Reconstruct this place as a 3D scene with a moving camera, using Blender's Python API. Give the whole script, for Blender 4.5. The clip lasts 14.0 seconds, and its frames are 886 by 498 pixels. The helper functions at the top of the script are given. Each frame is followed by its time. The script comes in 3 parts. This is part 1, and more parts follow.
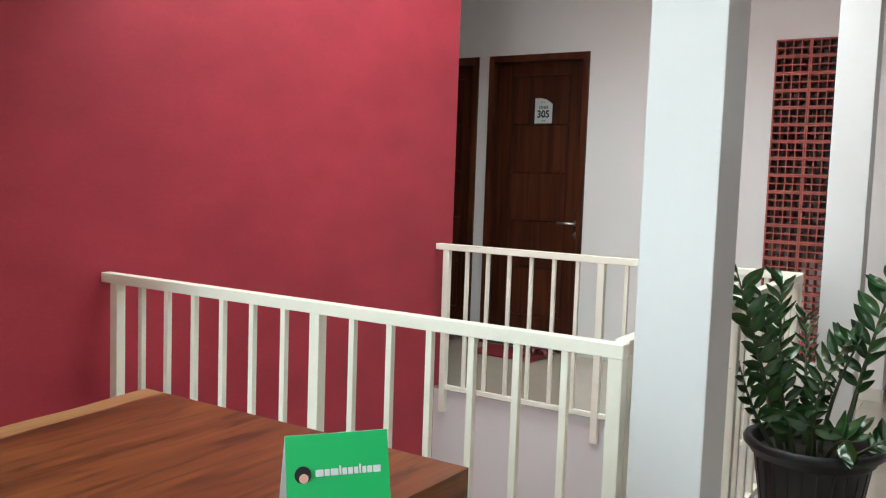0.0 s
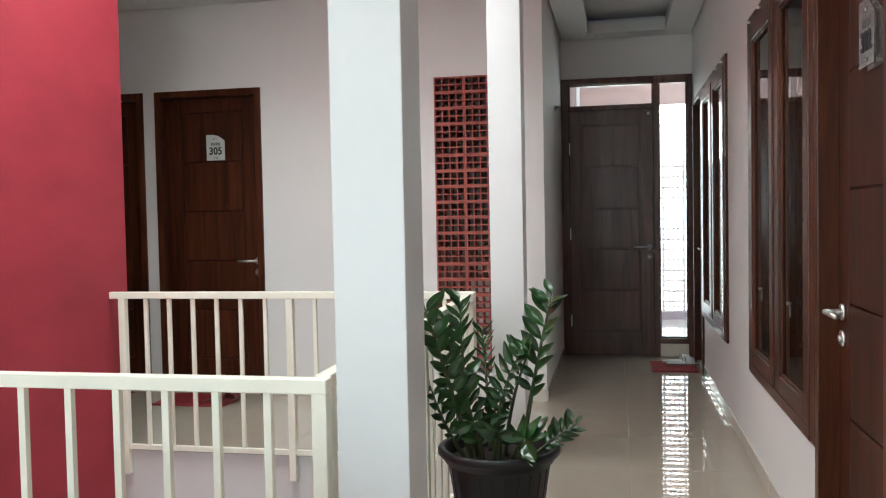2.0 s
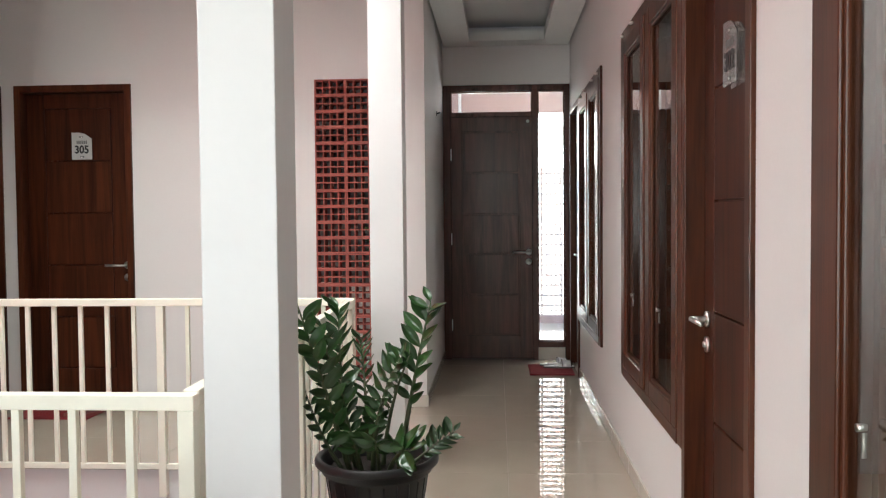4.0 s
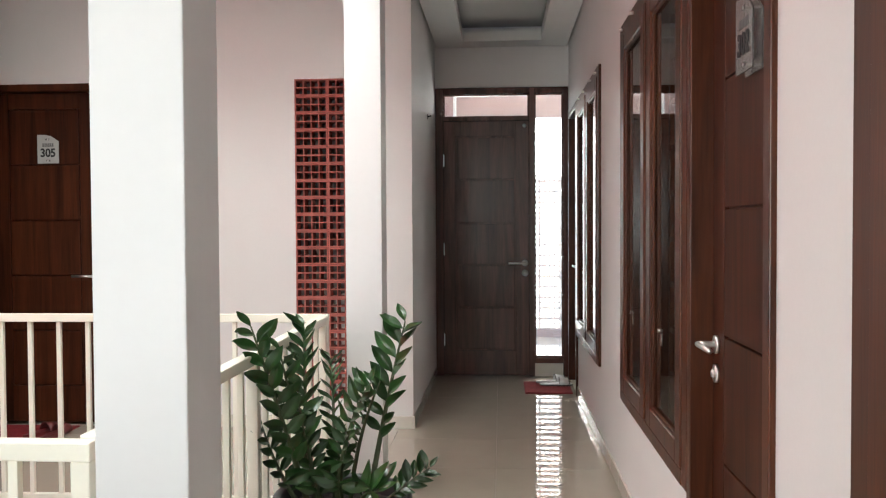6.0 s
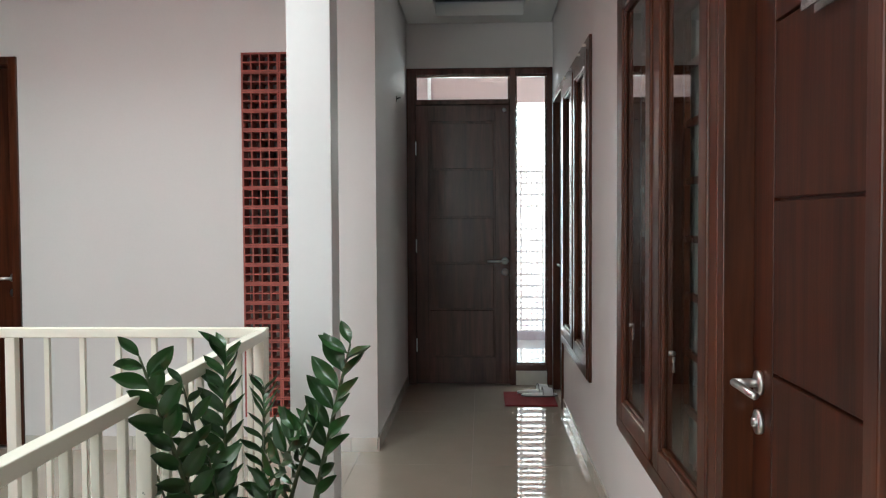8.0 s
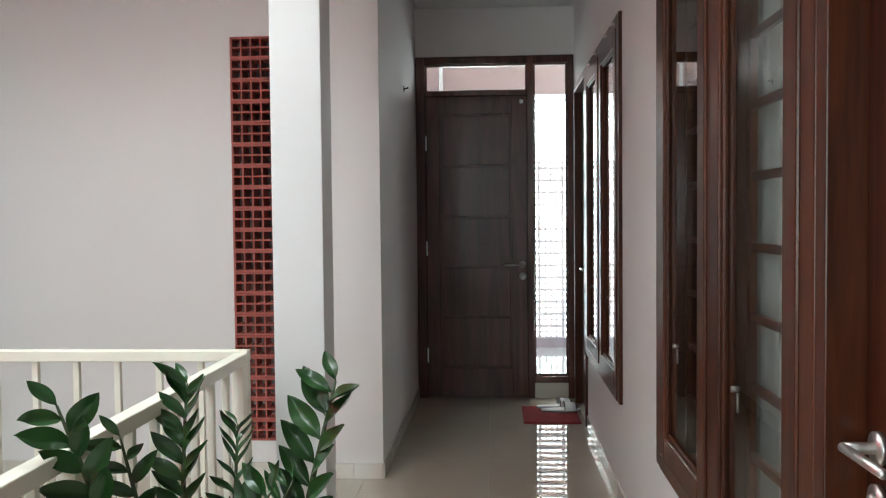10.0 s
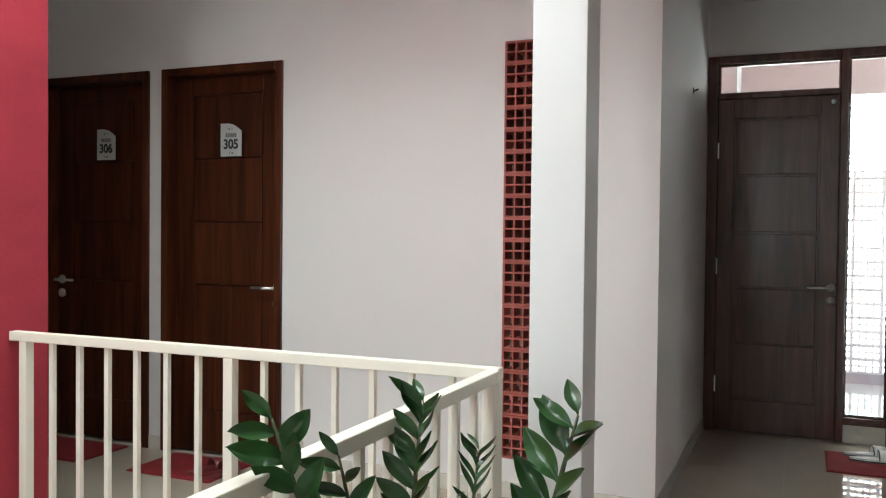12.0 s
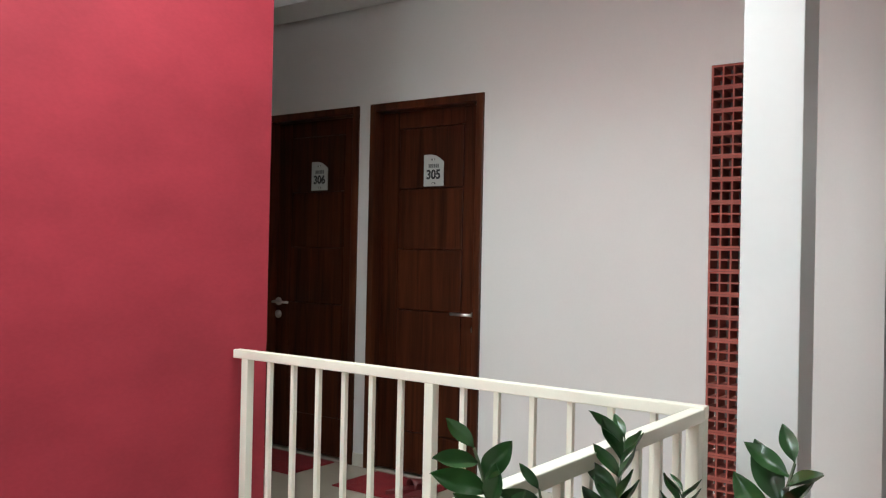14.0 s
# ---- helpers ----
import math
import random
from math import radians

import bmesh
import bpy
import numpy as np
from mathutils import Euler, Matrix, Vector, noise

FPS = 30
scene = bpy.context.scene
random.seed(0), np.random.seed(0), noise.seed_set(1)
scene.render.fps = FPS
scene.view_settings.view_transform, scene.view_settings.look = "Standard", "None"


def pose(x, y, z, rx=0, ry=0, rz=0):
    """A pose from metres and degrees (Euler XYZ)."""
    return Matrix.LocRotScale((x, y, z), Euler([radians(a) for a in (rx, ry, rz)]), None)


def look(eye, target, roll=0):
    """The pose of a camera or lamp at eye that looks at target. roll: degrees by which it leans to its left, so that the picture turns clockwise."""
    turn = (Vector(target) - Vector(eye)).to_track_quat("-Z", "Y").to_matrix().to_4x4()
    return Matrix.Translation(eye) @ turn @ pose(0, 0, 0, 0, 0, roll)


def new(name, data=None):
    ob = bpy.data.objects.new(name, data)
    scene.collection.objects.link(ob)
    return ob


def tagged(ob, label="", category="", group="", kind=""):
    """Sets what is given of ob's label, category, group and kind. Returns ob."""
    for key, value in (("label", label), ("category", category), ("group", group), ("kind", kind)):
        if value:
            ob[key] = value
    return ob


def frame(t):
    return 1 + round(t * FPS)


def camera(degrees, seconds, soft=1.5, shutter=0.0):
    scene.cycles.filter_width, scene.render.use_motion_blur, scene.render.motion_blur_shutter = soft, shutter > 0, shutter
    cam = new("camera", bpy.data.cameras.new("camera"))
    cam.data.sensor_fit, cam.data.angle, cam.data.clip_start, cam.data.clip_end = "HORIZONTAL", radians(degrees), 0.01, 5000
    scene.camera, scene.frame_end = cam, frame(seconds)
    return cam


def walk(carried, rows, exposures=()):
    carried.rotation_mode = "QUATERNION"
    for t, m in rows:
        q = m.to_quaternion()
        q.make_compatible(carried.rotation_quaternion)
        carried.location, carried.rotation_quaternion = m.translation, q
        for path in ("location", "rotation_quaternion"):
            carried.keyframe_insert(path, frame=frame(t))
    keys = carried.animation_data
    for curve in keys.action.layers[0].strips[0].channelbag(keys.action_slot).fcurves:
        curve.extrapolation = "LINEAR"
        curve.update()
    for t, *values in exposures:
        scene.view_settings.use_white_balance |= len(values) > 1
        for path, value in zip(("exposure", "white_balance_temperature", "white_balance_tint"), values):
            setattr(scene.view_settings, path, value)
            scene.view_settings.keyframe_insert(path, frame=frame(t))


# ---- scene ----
cam = camera(54.7, 14.0, soft=1.2)
PATH = [
    (0, (0.071, 0.079, 1.218), (-1.008, 1.756, 1.057), 2.0),
    (0.5, (0.056, 0.061, 1.217), (-0.863, 1.833, 1.083), 1.8),
    (1, (0.048, 0.064, 1.217), (-0.702, 1.915, 1.106), 1.1),
    (1.5, (0.036, 0.076, 1.219), (-0.535, 1.991, 1.13), 0.2),
    (2, (0.033, 0.074, 1.227), (-0.363, 2.033, 1.15), -1.1),
    (2.5, (0.032, 0.084, 1.228), (-0.218, 2.067, 1.155), -1.8),
    (3, (0.037, 0.063, 1.242), (-0.126, 2.055, 1.167), -0.9),
    (5.5, (0.079, 0.347, 1.243), (-0.037, 2.342, 1.17), -0.4),
    (6, (0.116, 0.47, 1.243), (-0.018, 2.465, 1.189), -0.3),
    (6.5, (0.113, 0.62, 1.236), (-0.001, 2.616, 1.188), -0.3),
    (7, (0.096, 0.794, 1.255), (0.015, 2.792, 1.214), -0.8),
    (7.5, (0.1, 0.946, 1.24), (0.035, 2.944, 1.176), -0.8),
    (8, (0.144, 1.112, 1.251), (0.053, 3.109, 1.181), -0.3),
    (10.5, (0.139, 1.681, 1.267), (-0.015, 3.674, 1.193), -0.9),
    (11, (0.172, 1.781, 1.258), (-0.167, 3.752, 1.205), -0.0),
    (11.5, (0.174, 1.822, 1.251), (-0.39, 3.741, 1.205), 0.3),
    (12, (0.173, 1.844, 1.256), (-0.607, 3.685, 1.213), 0.6),
    (12.5, (0.171, 1.844, 1.259), (-0.78, 3.603, 1.231), 0.7),
    (13, (0.167, 1.834, 1.265), (-0.912, 3.518, 1.257), 0.9),
    (13.5, (0.162, 1.833, 1.265), (-0.986, 3.47, 1.273), 1.0),
    (14, (0.164, 1.831, 1.267), (-1.011, 3.449, 1.279), 1.2),
]
walk(cam, [(t, look(eye, target, roll)) for t, eye, target, roll in PATH],
     exposures=[(0, 2.33, 6120, 0), (2, 2.28, 6170, 2), (3.2, 2.38, 6450, 6), (5.5, 2.50, 6580, 7), (7, 2.45, 6560, 7), (8, 2.15, 6150, 1),
                (10.5, 2.28, 6120, 1), (11, 2.38, 6140, 1), (11.5, 2.38, 6150, 1), (12, 2.32, 6180, 1), (13, 2.42, 6180, 1), (13.5, 2.44, 6180, 1), (14, 2.32, 6150, 1)])

# ---- world, light, exposure ----
world = bpy.data.worlds.new("world")
scene.world = world
world.use_nodes = True
wn = world.node_tree
sky = wn.nodes.new("ShaderNodeTexSky")
sky.sky_type = "NISHITA"
sky.sun_disc = False
sky.sun_elevation, sky.sun_rotation = radians(55), radians(-20)
sky.air_density, sky.dust_density = 1.0, 2.0
wn.links.new(sky.outputs[0], wn.nodes["Background"].inputs[0])
wn.nodes["Background"].inputs[1].default_value = 0.15


def area_lamp(name, m, sx, sy, watts, color):
    d = bpy.data.lights.new(name, "AREA")
    d.shape, d.size, d.size_y, d.energy, d.color = "RECTANGLE", sx, sy, watts, color
    ob = new(name, d)
    ob.matrix_world = m
    return ob


sun = bpy.data.lights.new("sun", "SUN")
sun.energy, sun.angle, sun.color = 4.5, radians(15), (1.0, 0.96, 0.9)
new("sun", sun).matrix_world = look((2, 14, 20), (0, 2, 0))
# daylight of the roof light over the stairwell, of the wide window behind the table, and of the balcony door
area_lamp("roof_light_daylight", look((-1.61, 3.22, 3.87), (-1.61, 3.22, 0)), 2.0, 2.2, 25.5, (0.94, 1.0, 1.0))
area_lamp("window_daylight", look((-1.35, -1.74, 1.45), (-1.35, 2.0, 1.40)), 1.25, 2.0, 12.5, (0.94, 0.99, 1.0))

area_lamp("balcony_daylight", look((0.6, 8.78, 2.0), (0.6, 6.0, 1.5)), 1.8, 0.55, 3.2, (0.97, 0.99, 1.0))


# ---- materials ----
def material(name, color, rough=0.5, metal=0.0, vary=0.12, scale=3.0, fine=60.0, bump=0.1, stretch=(1, 1, 1), per_object=0.0, spec=0.5, transmission=0.0, dist=0.001, coat=0.0):
    m = bpy.data.materials.new(name)
    m.use_nodes = True
    nt = m.node_tree
    b = nt.nodes["Principled BSDF"]
    b.inputs["Roughness"].default_value = rough
    b.inputs["Metallic"].default_value = metal
    b.inputs["Specular IOR Level"].default_value = spec
    b.inputs["Transmission Weight"].default_value = transmission
    b.inputs["Coat Weight"].default_value = coat
    b.inputs["Coat Roughness"].default_value = 0.08
    tc = nt.nodes.new("ShaderNodeTexCoord")
    mp = nt.nodes.new("ShaderNodeMapping")
    mp.inputs["Scale"].default_value = stretch
    nt.links.new(tc.outputs["Object"], mp.inputs["Vector"])
    big = nt.nodes.new("ShaderNodeTexNoise")
    big.inputs["Scale"].default_value, big.inputs["Detail"].default_value = scale, 4
    small = nt.nodes.new("ShaderNodeTexNoise")
    small.inputs["Scale"].default_value, small.inputs["Detail"].default_value = fine, 3
    nt.links.new(mp.outputs[0], big.inputs["Vector"])
    nt.links.new(mp.outputs[0], small.inputs["Vector"])
    add = nt.nodes.new("ShaderNodeMath")
    add.operation = "MULTIPLY_ADD"
    add.inputs[1].default_value = 0.35
    nt.links.new(small.outputs["Fac"], add.inputs[0])
    nt.links.new(big.outputs["Fac"], add.inputs[2])
    value = add.outputs[0]
    if per_object:
        info = nt.nodes.new("ShaderNodeObjectInfo")
        more = nt.nodes.new("ShaderNodeMath")
        more.operation = "MULTIPLY_ADD"
        more.inputs[1].default_value = per_object
        nt.links.new(info.outputs["Random"], more.inputs[0])
        nt.links.new(value, more.inputs[2])
        value = more.outputs[0]
    ramp = nt.nodes.new("ShaderNodeMapRange")
    ramp.inputs["From Min"].default_value, ramp.inputs["From Max"].default_value = 0.35, 1.0 + per_object
    ramp.inputs["To Min"].default_value, ramp.inputs["To Max"].default_value = 1 - vary, 1 + vary
    nt.links.new(value, ramp.inputs["Value"])
    mul = nt.nodes.new("ShaderNodeVectorMath")
    mul.operation = "SCALE"
    mul.inputs[0].default_value = color
    nt.links.new(ramp.outputs[0], mul.inputs["Scale"])
    nt.links.new(mul.outputs[0], b.inputs["Base Color"])
    if bump:
        bp = nt.nodes.new("ShaderNodeBump")
        bp.inputs["Strength"].default_value, bp.inputs["Distance"].default_value = bump, dist
        nt.links.new(small.outputs["Fac"], bp.inputs["Height"])
        nt.links.new(bp.outputs[0], b.inputs["Normal"])
    return m


def wood(name, dark, light, rough, along="Z", scale=1.0, bands=10.0, coat=0.3, spec=0.5, lo=0.43, hi=0.85, streak=0.0):
    """Stained timber: stretched bands and fine pores along one axis."""
    m = bpy.data.materials.new(name)
    m.use_nodes = True
    nt = m.node_tree
    b = nt.nodes["Principled BSDF"]
    b.inputs["Roughness"].default_value = rough
    b.inputs["Coat Weight"].default_value, b.inputs["Coat Roughness"].default_value = coat, 0.12
    b.inputs["Specular IOR Level"].default_value = spec
    tc = nt.nodes.new("ShaderNodeTexCoord")
    info = nt.nodes.new("ShaderNodeObjectInfo")
    shift = nt.nodes.new("ShaderNodeVectorMath")
    shift.operation = "MULTIPLY_ADD"
    shift.inputs[0].default_value = (3.1, 1.7, 2.3)
    nt.links.new(info.outputs["Random"], shift.inputs[1])
    nt.links.new(tc.outputs["Object"], shift.inputs[2])
    mp = nt.nodes.new("ShaderNodeMapping")
    s = [bands * scale] * 3
    s["XYZ".index(along)] = 0.8 * scale
    mp.inputs["Scale"].default_value = s
    nt.links.new(shift.outputs[0], mp.inputs["Vector"])
    n1 = nt.nodes.new("ShaderNodeTexNoise")
    n1.inputs["Scale"].default_value, n1.inputs["Detail"].default_value, n1.inputs["Distortion"].default_value = 1.0, 5, 1.2
    n2 = nt.nodes.new("ShaderNodeTexNoise")
    n2.inputs["Scale"].default_value, n2.inputs["Detail"].default_value = 9.0, 3
    nt.links.new(mp.outputs[0], n1.inputs["Vector"])
    nt.links.new(mp.outputs[0], n2.inputs["Vector"])
    add = nt.nodes.new("ShaderNodeMath")
    add.operation = "MULTIPLY_ADD"
    add.inputs[1].default_value = 0.3
    nt.links.new(n2.outputs["Fac"], add.inputs[0])
    nt.links.new(n1.outputs["Fac"], add.inputs[2])
    ramp = nt.nodes.new("ShaderNodeValToRGB")
    ramp.color_ramp.elements[0].position, ramp.color_ramp.elements[1].position = lo, hi
    ramp.color_ramp.elements[0].color, ramp.color_ramp.elements[1].color = (*dark, 1), (*light, 1)
    nt.links.new(add.outputs[0], ramp.inputs[0])
    color = ramp.outputs[0]
    if streak:
        n3 = nt.nodes.new("ShaderNodeTexNoise")
        n3.inputs["Scale"].default_value, n3.inputs["Detail"].default_value, n3.inputs["Distortion"].default_value = 4.5, 8, 0.9
        nt.links.new(mp.outputs[0], n3.inputs["Vector"])
        dim = nt.nodes.new("ShaderNodeMapRange")
        dim.inputs["From Min"].default_value, dim.inputs["From Max"].default_value = 0.50, 0.66
        dim.inputs["To Min"].default_value, dim.inputs["To Max"].default_value = 1.0, 1.0 - streak
        nt.links.new(n3.outputs["Fac"], dim.inputs["Value"])
        mul = nt.nodes.new("ShaderNodeVectorMath")
        mul.operation = "SCALE"
        nt.links.new(color, mul.inputs[0])
        nt.links.new(dim.outputs[0], mul.inputs["Scale"])
        color = mul.outputs[0]
    nt.links.new(color, b.inputs["Base Color"])
    bp = nt.nodes.new("ShaderNodeBump")
    bp.inputs["Strength"].default_value, bp.inputs["Distance"].default_value = 0.12, 0.001
    nt.links.new(n2.outputs["Fac"], bp.inputs["Height"])
    nt.links.new(bp.outputs[0], b.inputs["Normal"])
    return m


WALL = material("white_wall_paint", (0.765, 0.735, 0.72), 0.55, vary=0.035, scale=1.3, fine=90, bump=0.12)
COLUMN = material("white_gloss_column_paint", (0.755, 0.75, 0.745), 0.5, vary=0.03, scale=2.0, fine=40, bump=0.12)
CEIL = material("white_ceiling_paint", (0.74, 0.73, 0.71), 0.7, vary=0.03, scale=2.0, bump=0.05)
RED = material("crimson_wall_paint", (0.37, 0.037, 0.056), 0.55, vary=0.17, scale=2.4, fine=45, bump=0.15, stretch=(1, 1, 2.0), spec=0.25)
TILE = material("cream_polished_tile", (0.45, 0.385, 0.31), 0.015, vary=0.06, scale=5, fine=120, bump=0.0, per_object=0.12, spec=1.0)
TILE.node_tree.nodes["Principled BSDF"].inputs["IOR"].default_value = 1.7
GROUT = material("beige_grout", (0.50, 0.44, 0.37), 0.8, vary=0.1, scale=12)
SKIRT = material("cream_skirting_tile", (0.64, 0.60, 0.53), 0.05, vary=0.06, scale=6, fine=24, bump=0.5, per_object=0.1)
CREAM = material("cream_gloss_steel_paint", (0.90, 0.875, 0.75), 0.3, vary=0.04, scale=8, fine=120, bump=0.06)
TEAK = wood("red_brown_stained_teak", (0.022, 0.0054, 0.0022), (0.080, 0.0205, 0.0076), 0.42, bands=16, coat=0.03, spec=0.18)
TEAKFRAME = wood("brown_varnished_teak", (0.030, 0.0076, 0.0034), (0.108, 0.0300, 0.0115), 0.3, bands=14, coat=0.10, spec=0.24)
TEAKHAZE = wood("hazed_brown_wood", (0.040, 0.0135, 0.0095), (0.125, 0.045, 0.032), 0.24, coat=0.35, spec=0.5)
TABLE = wood("red_brown_slab_wood", (0.105, 0.027, 0.006), (0.32, 0.105, 0.026), 0.34, along="Y", bands=7, coat=0.12, spec=0.35, lo=0.42, hi=0.86, streak=0.62)
SAP = wood("pale_sapwood_edge", (0.36, 0.17, 0.06), (0.62, 0.37, 0.16), 0.35, along="Y", bands=9)
BRICK = material("terracotta_block", (0.36, 0.095, 0.075), 0.75, vary=0.2, scale=14, fine=140, bump=0.3, per_object=0.25)
PALEBRICK = material("glare_paled_block", (0.74, 0.61, 0.58), 0.75, vary=0.1, scale=14, fine=140, bump=0.3, per_object=0.2)
PINK = material("pale_pink_plaster", (0.46, 0.34, 0.33), 0.7, vary=0.06, scale=3)
STEEL = material("brushed_steel", (0.76, 0.74, 0.71), 0.40, metal=1.0, vary=0.06, scale=30, bump=0.0)
DARKMETAL = material("dark_metal", (0.03, 0.03, 0.03), 0.6, metal=0.0, vary=0.1)
POT = material("black_plastic", (0.010, 0.010, 0.012), 0.42, vary=0.2, scale=9, fine=90, bump=0.15)
SOIL = material("dark_potting_soil", (0.016, 0.011, 0.008), 0.95, vary=0.4, scale=30, fine=150, bump=0.8, dist=0.01)
STEM = material("green_brown_stem", (0.055, 0.075, 0.03), 0.45, vary=0.25, scale=20)
LEAF = material("glossy_green_leaf", (0.020, 0.068, 0.014), 0.33, vary=0.45, scale=14, fine=60, bump=0.3, per_object=0.8, spec=0.42, coat=0.65)
MAT = material("red_ribbed_carpet", (0.21, 0.010, 0.014), 0.9, vary=0.25, scale=12, fine=260, bump=0.9, dist=0.004)
MILKY = material("milky_clear_acrylic", (0.86, 0.85, 0.83), 0.06, vary=0.02, bump=0.0, transmission=0.88)
ACRYLIC = material("white_acrylic", (0.50, 0.50, 0.48), 0.2, vary=0.05, scale=10, bump=0.0)
INK = material("black_ink", (0.012, 0.012, 0.014), 0.5, vary=0.05, bump=0.0)
GREY = material("grey_print", (0.12, 0.12, 0.12), 0.5, vary=0.05, bump=0.0)
GREEN = material("green_card", (0.035, 0.52, 0.14), 0.4, vary=0.03, bump=0.02)
PAPER = material("white_card", (0.82, 0.82, 0.82), 0.5, vary=0.03, bump=0.02)
SKIN = material("pale_pink_print", (0.75, 0.42, 0.33), 0.5, vary=0.03, bump=0.0)
CURTAIN = material("grey_white_curtain", (0.70, 0.70, 0.66), 0.85, vary=0.08, scale=4, fine=200, bump=0.2)
WHITEPLASTIC = material("white_rubber", (0.72, 0.72, 0.72), 0.5, vary=0.06)
BROWNRUBBER = material("dark_red_rubber", (0.13, 0.02, 0.02), 0.5, vary=0.1)
CONCRETE = material("grey_concrete", (0.42, 0.41, 0.39), 0.8, vary=0.15, scale=2, bump=0.3)
GAPSHADE = material("painted_shade_backing", (0.10, 0.09, 0.085), 0.9, vary=0.1)


def glass(name, tint=(0.9, 0.95, 0.92)):
    m = bpy.data.materials.new(name)
    m.use_nodes = True
    b = m.node_tree.nodes["Principled BSDF"]
    b.inputs["Base Color"].default_value = (*tint, 1)
    b.inputs["Roughness"].default_value = 0.0
    b.inputs["Transmission Weight"].default_value = 1.0
    b.inputs["IOR"].default_value = 1.5
    return m


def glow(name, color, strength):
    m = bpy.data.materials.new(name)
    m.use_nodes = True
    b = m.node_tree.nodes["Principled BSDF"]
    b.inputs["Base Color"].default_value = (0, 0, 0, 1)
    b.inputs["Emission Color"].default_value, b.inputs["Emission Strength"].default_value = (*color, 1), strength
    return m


SKYGLOW = glow("glowing_sky_sheet", (0.92, 0.97, 1.0), 2.2)
GLASS = glass("clear_glass")
TINTED = glass("smoky_glass", (0.88, 0.90, 0.87))


# ---- mesh helpers ----
def box(bm, x0, x1, y0, y1, z0, z1, c=0.0):
    """An axis-aligned block; c: width of its chamfered edges."""
    r = bmesh.ops.create_cube(bm, size=1)
    vs = r["verts"]
    for v in vs:
        v.co = Vector((x0 if v.co.x < 0 else x1, y0 if v.co.y < 0 else y1, z0 if v.co.z < 0 else z1))
    if c:
        es = list({e for v in vs for e in v.link_edges})
        bmesh.ops.bevel(bm, geom=es, offset=c, segments=2, profile=0.5, affect="EDGES")
    return bm


def block(x0, x1, y0, y1, z0, z1, c=0.0):
    return box(bmesh.new(), x0, x1, y0, y1, z0, z1, c)


def rod(bm, p, q, r0, r1=None, n=14, cap=True):
    """A round bar from p to q."""
    p, q = Vector(p), Vector(q)
    r1 = r0 if r1 is None else r1
    turn = (q - p).to_track_quat("Z", "Y").to_matrix().to_4x4()
    bmesh.ops.create_cone(bm, cap_ends=cap, segments=n, radius1=r0, radius2=r1, depth=(q - p).length,
                          matrix=Matrix.Translation((p + q) / 2) @ turn)
    return bm


def lathe(profile, n=48):
    """A turned solid from (radius, height) pairs."""
    bm = bmesh.new()
    rings = []
    for r, z in profile:
        rings.append([bm.verts.new((r * math.cos(2 * math.pi * k / n), r * math.sin(2 * math.pi * k / n), z)) for k in range(n)])
    for a, b in zip(rings, rings[1:]):
        for k in range(n):
            bm.faces.new((a[k], a[(k + 1) % n], b[(k + 1) % n], b[k]))
    bm.faces.new(rings[0][::-1])
    bm.faces.new(rings[-1])
    return bm


def mesh_of(name, bm, mat, smooth=False):
    bmesh.ops.recalc_face_normals(bm, faces=bm.faces)
    me = bpy.data.meshes.new(name)
    bm.to_mesh(me)
    bm.free()
    me.materials.append(mat)
    if smooth:
        for f in me.polygons:
            f.use_smooth = True
    return me


def part(name, bm, mat, parent, label="", smooth=False):
    """One mesh object under a thing or part, in the parent's own coordinates."""
    me = bm if isinstance(bm, bpy.types.Mesh) else mesh_of(name, bm, mat, smooth)
    ob = new(name, me)
    ob.parent = parent
    return tagged(ob, label) if label else ob


def thing(name, m, label, category, group="", kind=""):
    ob = new(name)
    ob.matrix_world = m
    return tagged(ob, label, category, group, kind)


def solid(name, bm, mat, label, category, kind="", m=None, smooth=False):
    ob = new(name, mesh_of(name, bm, mat, smooth))
    if m:
        ob.matrix_world = m
    return tagged(ob, label, category, "", kind)


def text_mesh(body, size, mat, depth=0.0008):
    cu = bpy.data.curves.new("text", "FONT")
    cu.offset = 0.0022
    cu.body, cu.size, cu.extrude, cu.align_x, cu.align_y = body, size, depth, "CENTER", "CENTER"
    tmp = bpy.data.objects.new("text", cu)
    scene.collection.objects.link(tmp)
    me = bpy.data.meshes.new_from_object(tmp.evaluated_get(bpy.context.evaluated_depsgraph_get()))
    bpy.data.objects.remove(tmp)
    me.materials.clear()
    me.materials.append(mat)
    return me


# ---- plan, in metres ----
XE = 0.675           # corridor wall with the room doors
XW = -2.65           # crimson wall
XC = -0.42           # corridor side of the columns and of the short wall
YN = 5.67            # far wall with two doors
YE = 7.53            # end of the corridor
YS = -1.8            # window wall behind the table
ZC = 2.71            # ceilings
VX0, VX1, VY0, VY1 = XW, -0.641, 2.006, 4.261   # stairwell opening
TOP = 3.90            # top of the stairwell shaft

# ---- walls ----
bm = bmesh.new()
for y0, y1, z0, z1 in ((YS - 0.2, 0.30, -0.1, ZC + 0.3), (0.30, 1.84, -0.1, 0.45), (0.30, 1.84, 2.135, ZC + 0.3), (1.84, 2.25, -0.1, ZC + 0.3), (2.25, 3.02, 2.135, ZC + 0.3),
                       (3.02, 4.425, -0.1, 0.45), (3.02, 4.425, 2.135, ZC + 0.3), (4.425, 5.28, -0.1, ZC + 0.3), (5.28, 6.70, -0.1, 0.45), (5.28, 7.42, 2.135, ZC + 0.3), (7.42, YE + 0.15, -0.1, ZC + 0.3)):
    box(bm, XE, XE + 0.14, y0, y1, z0, z1)
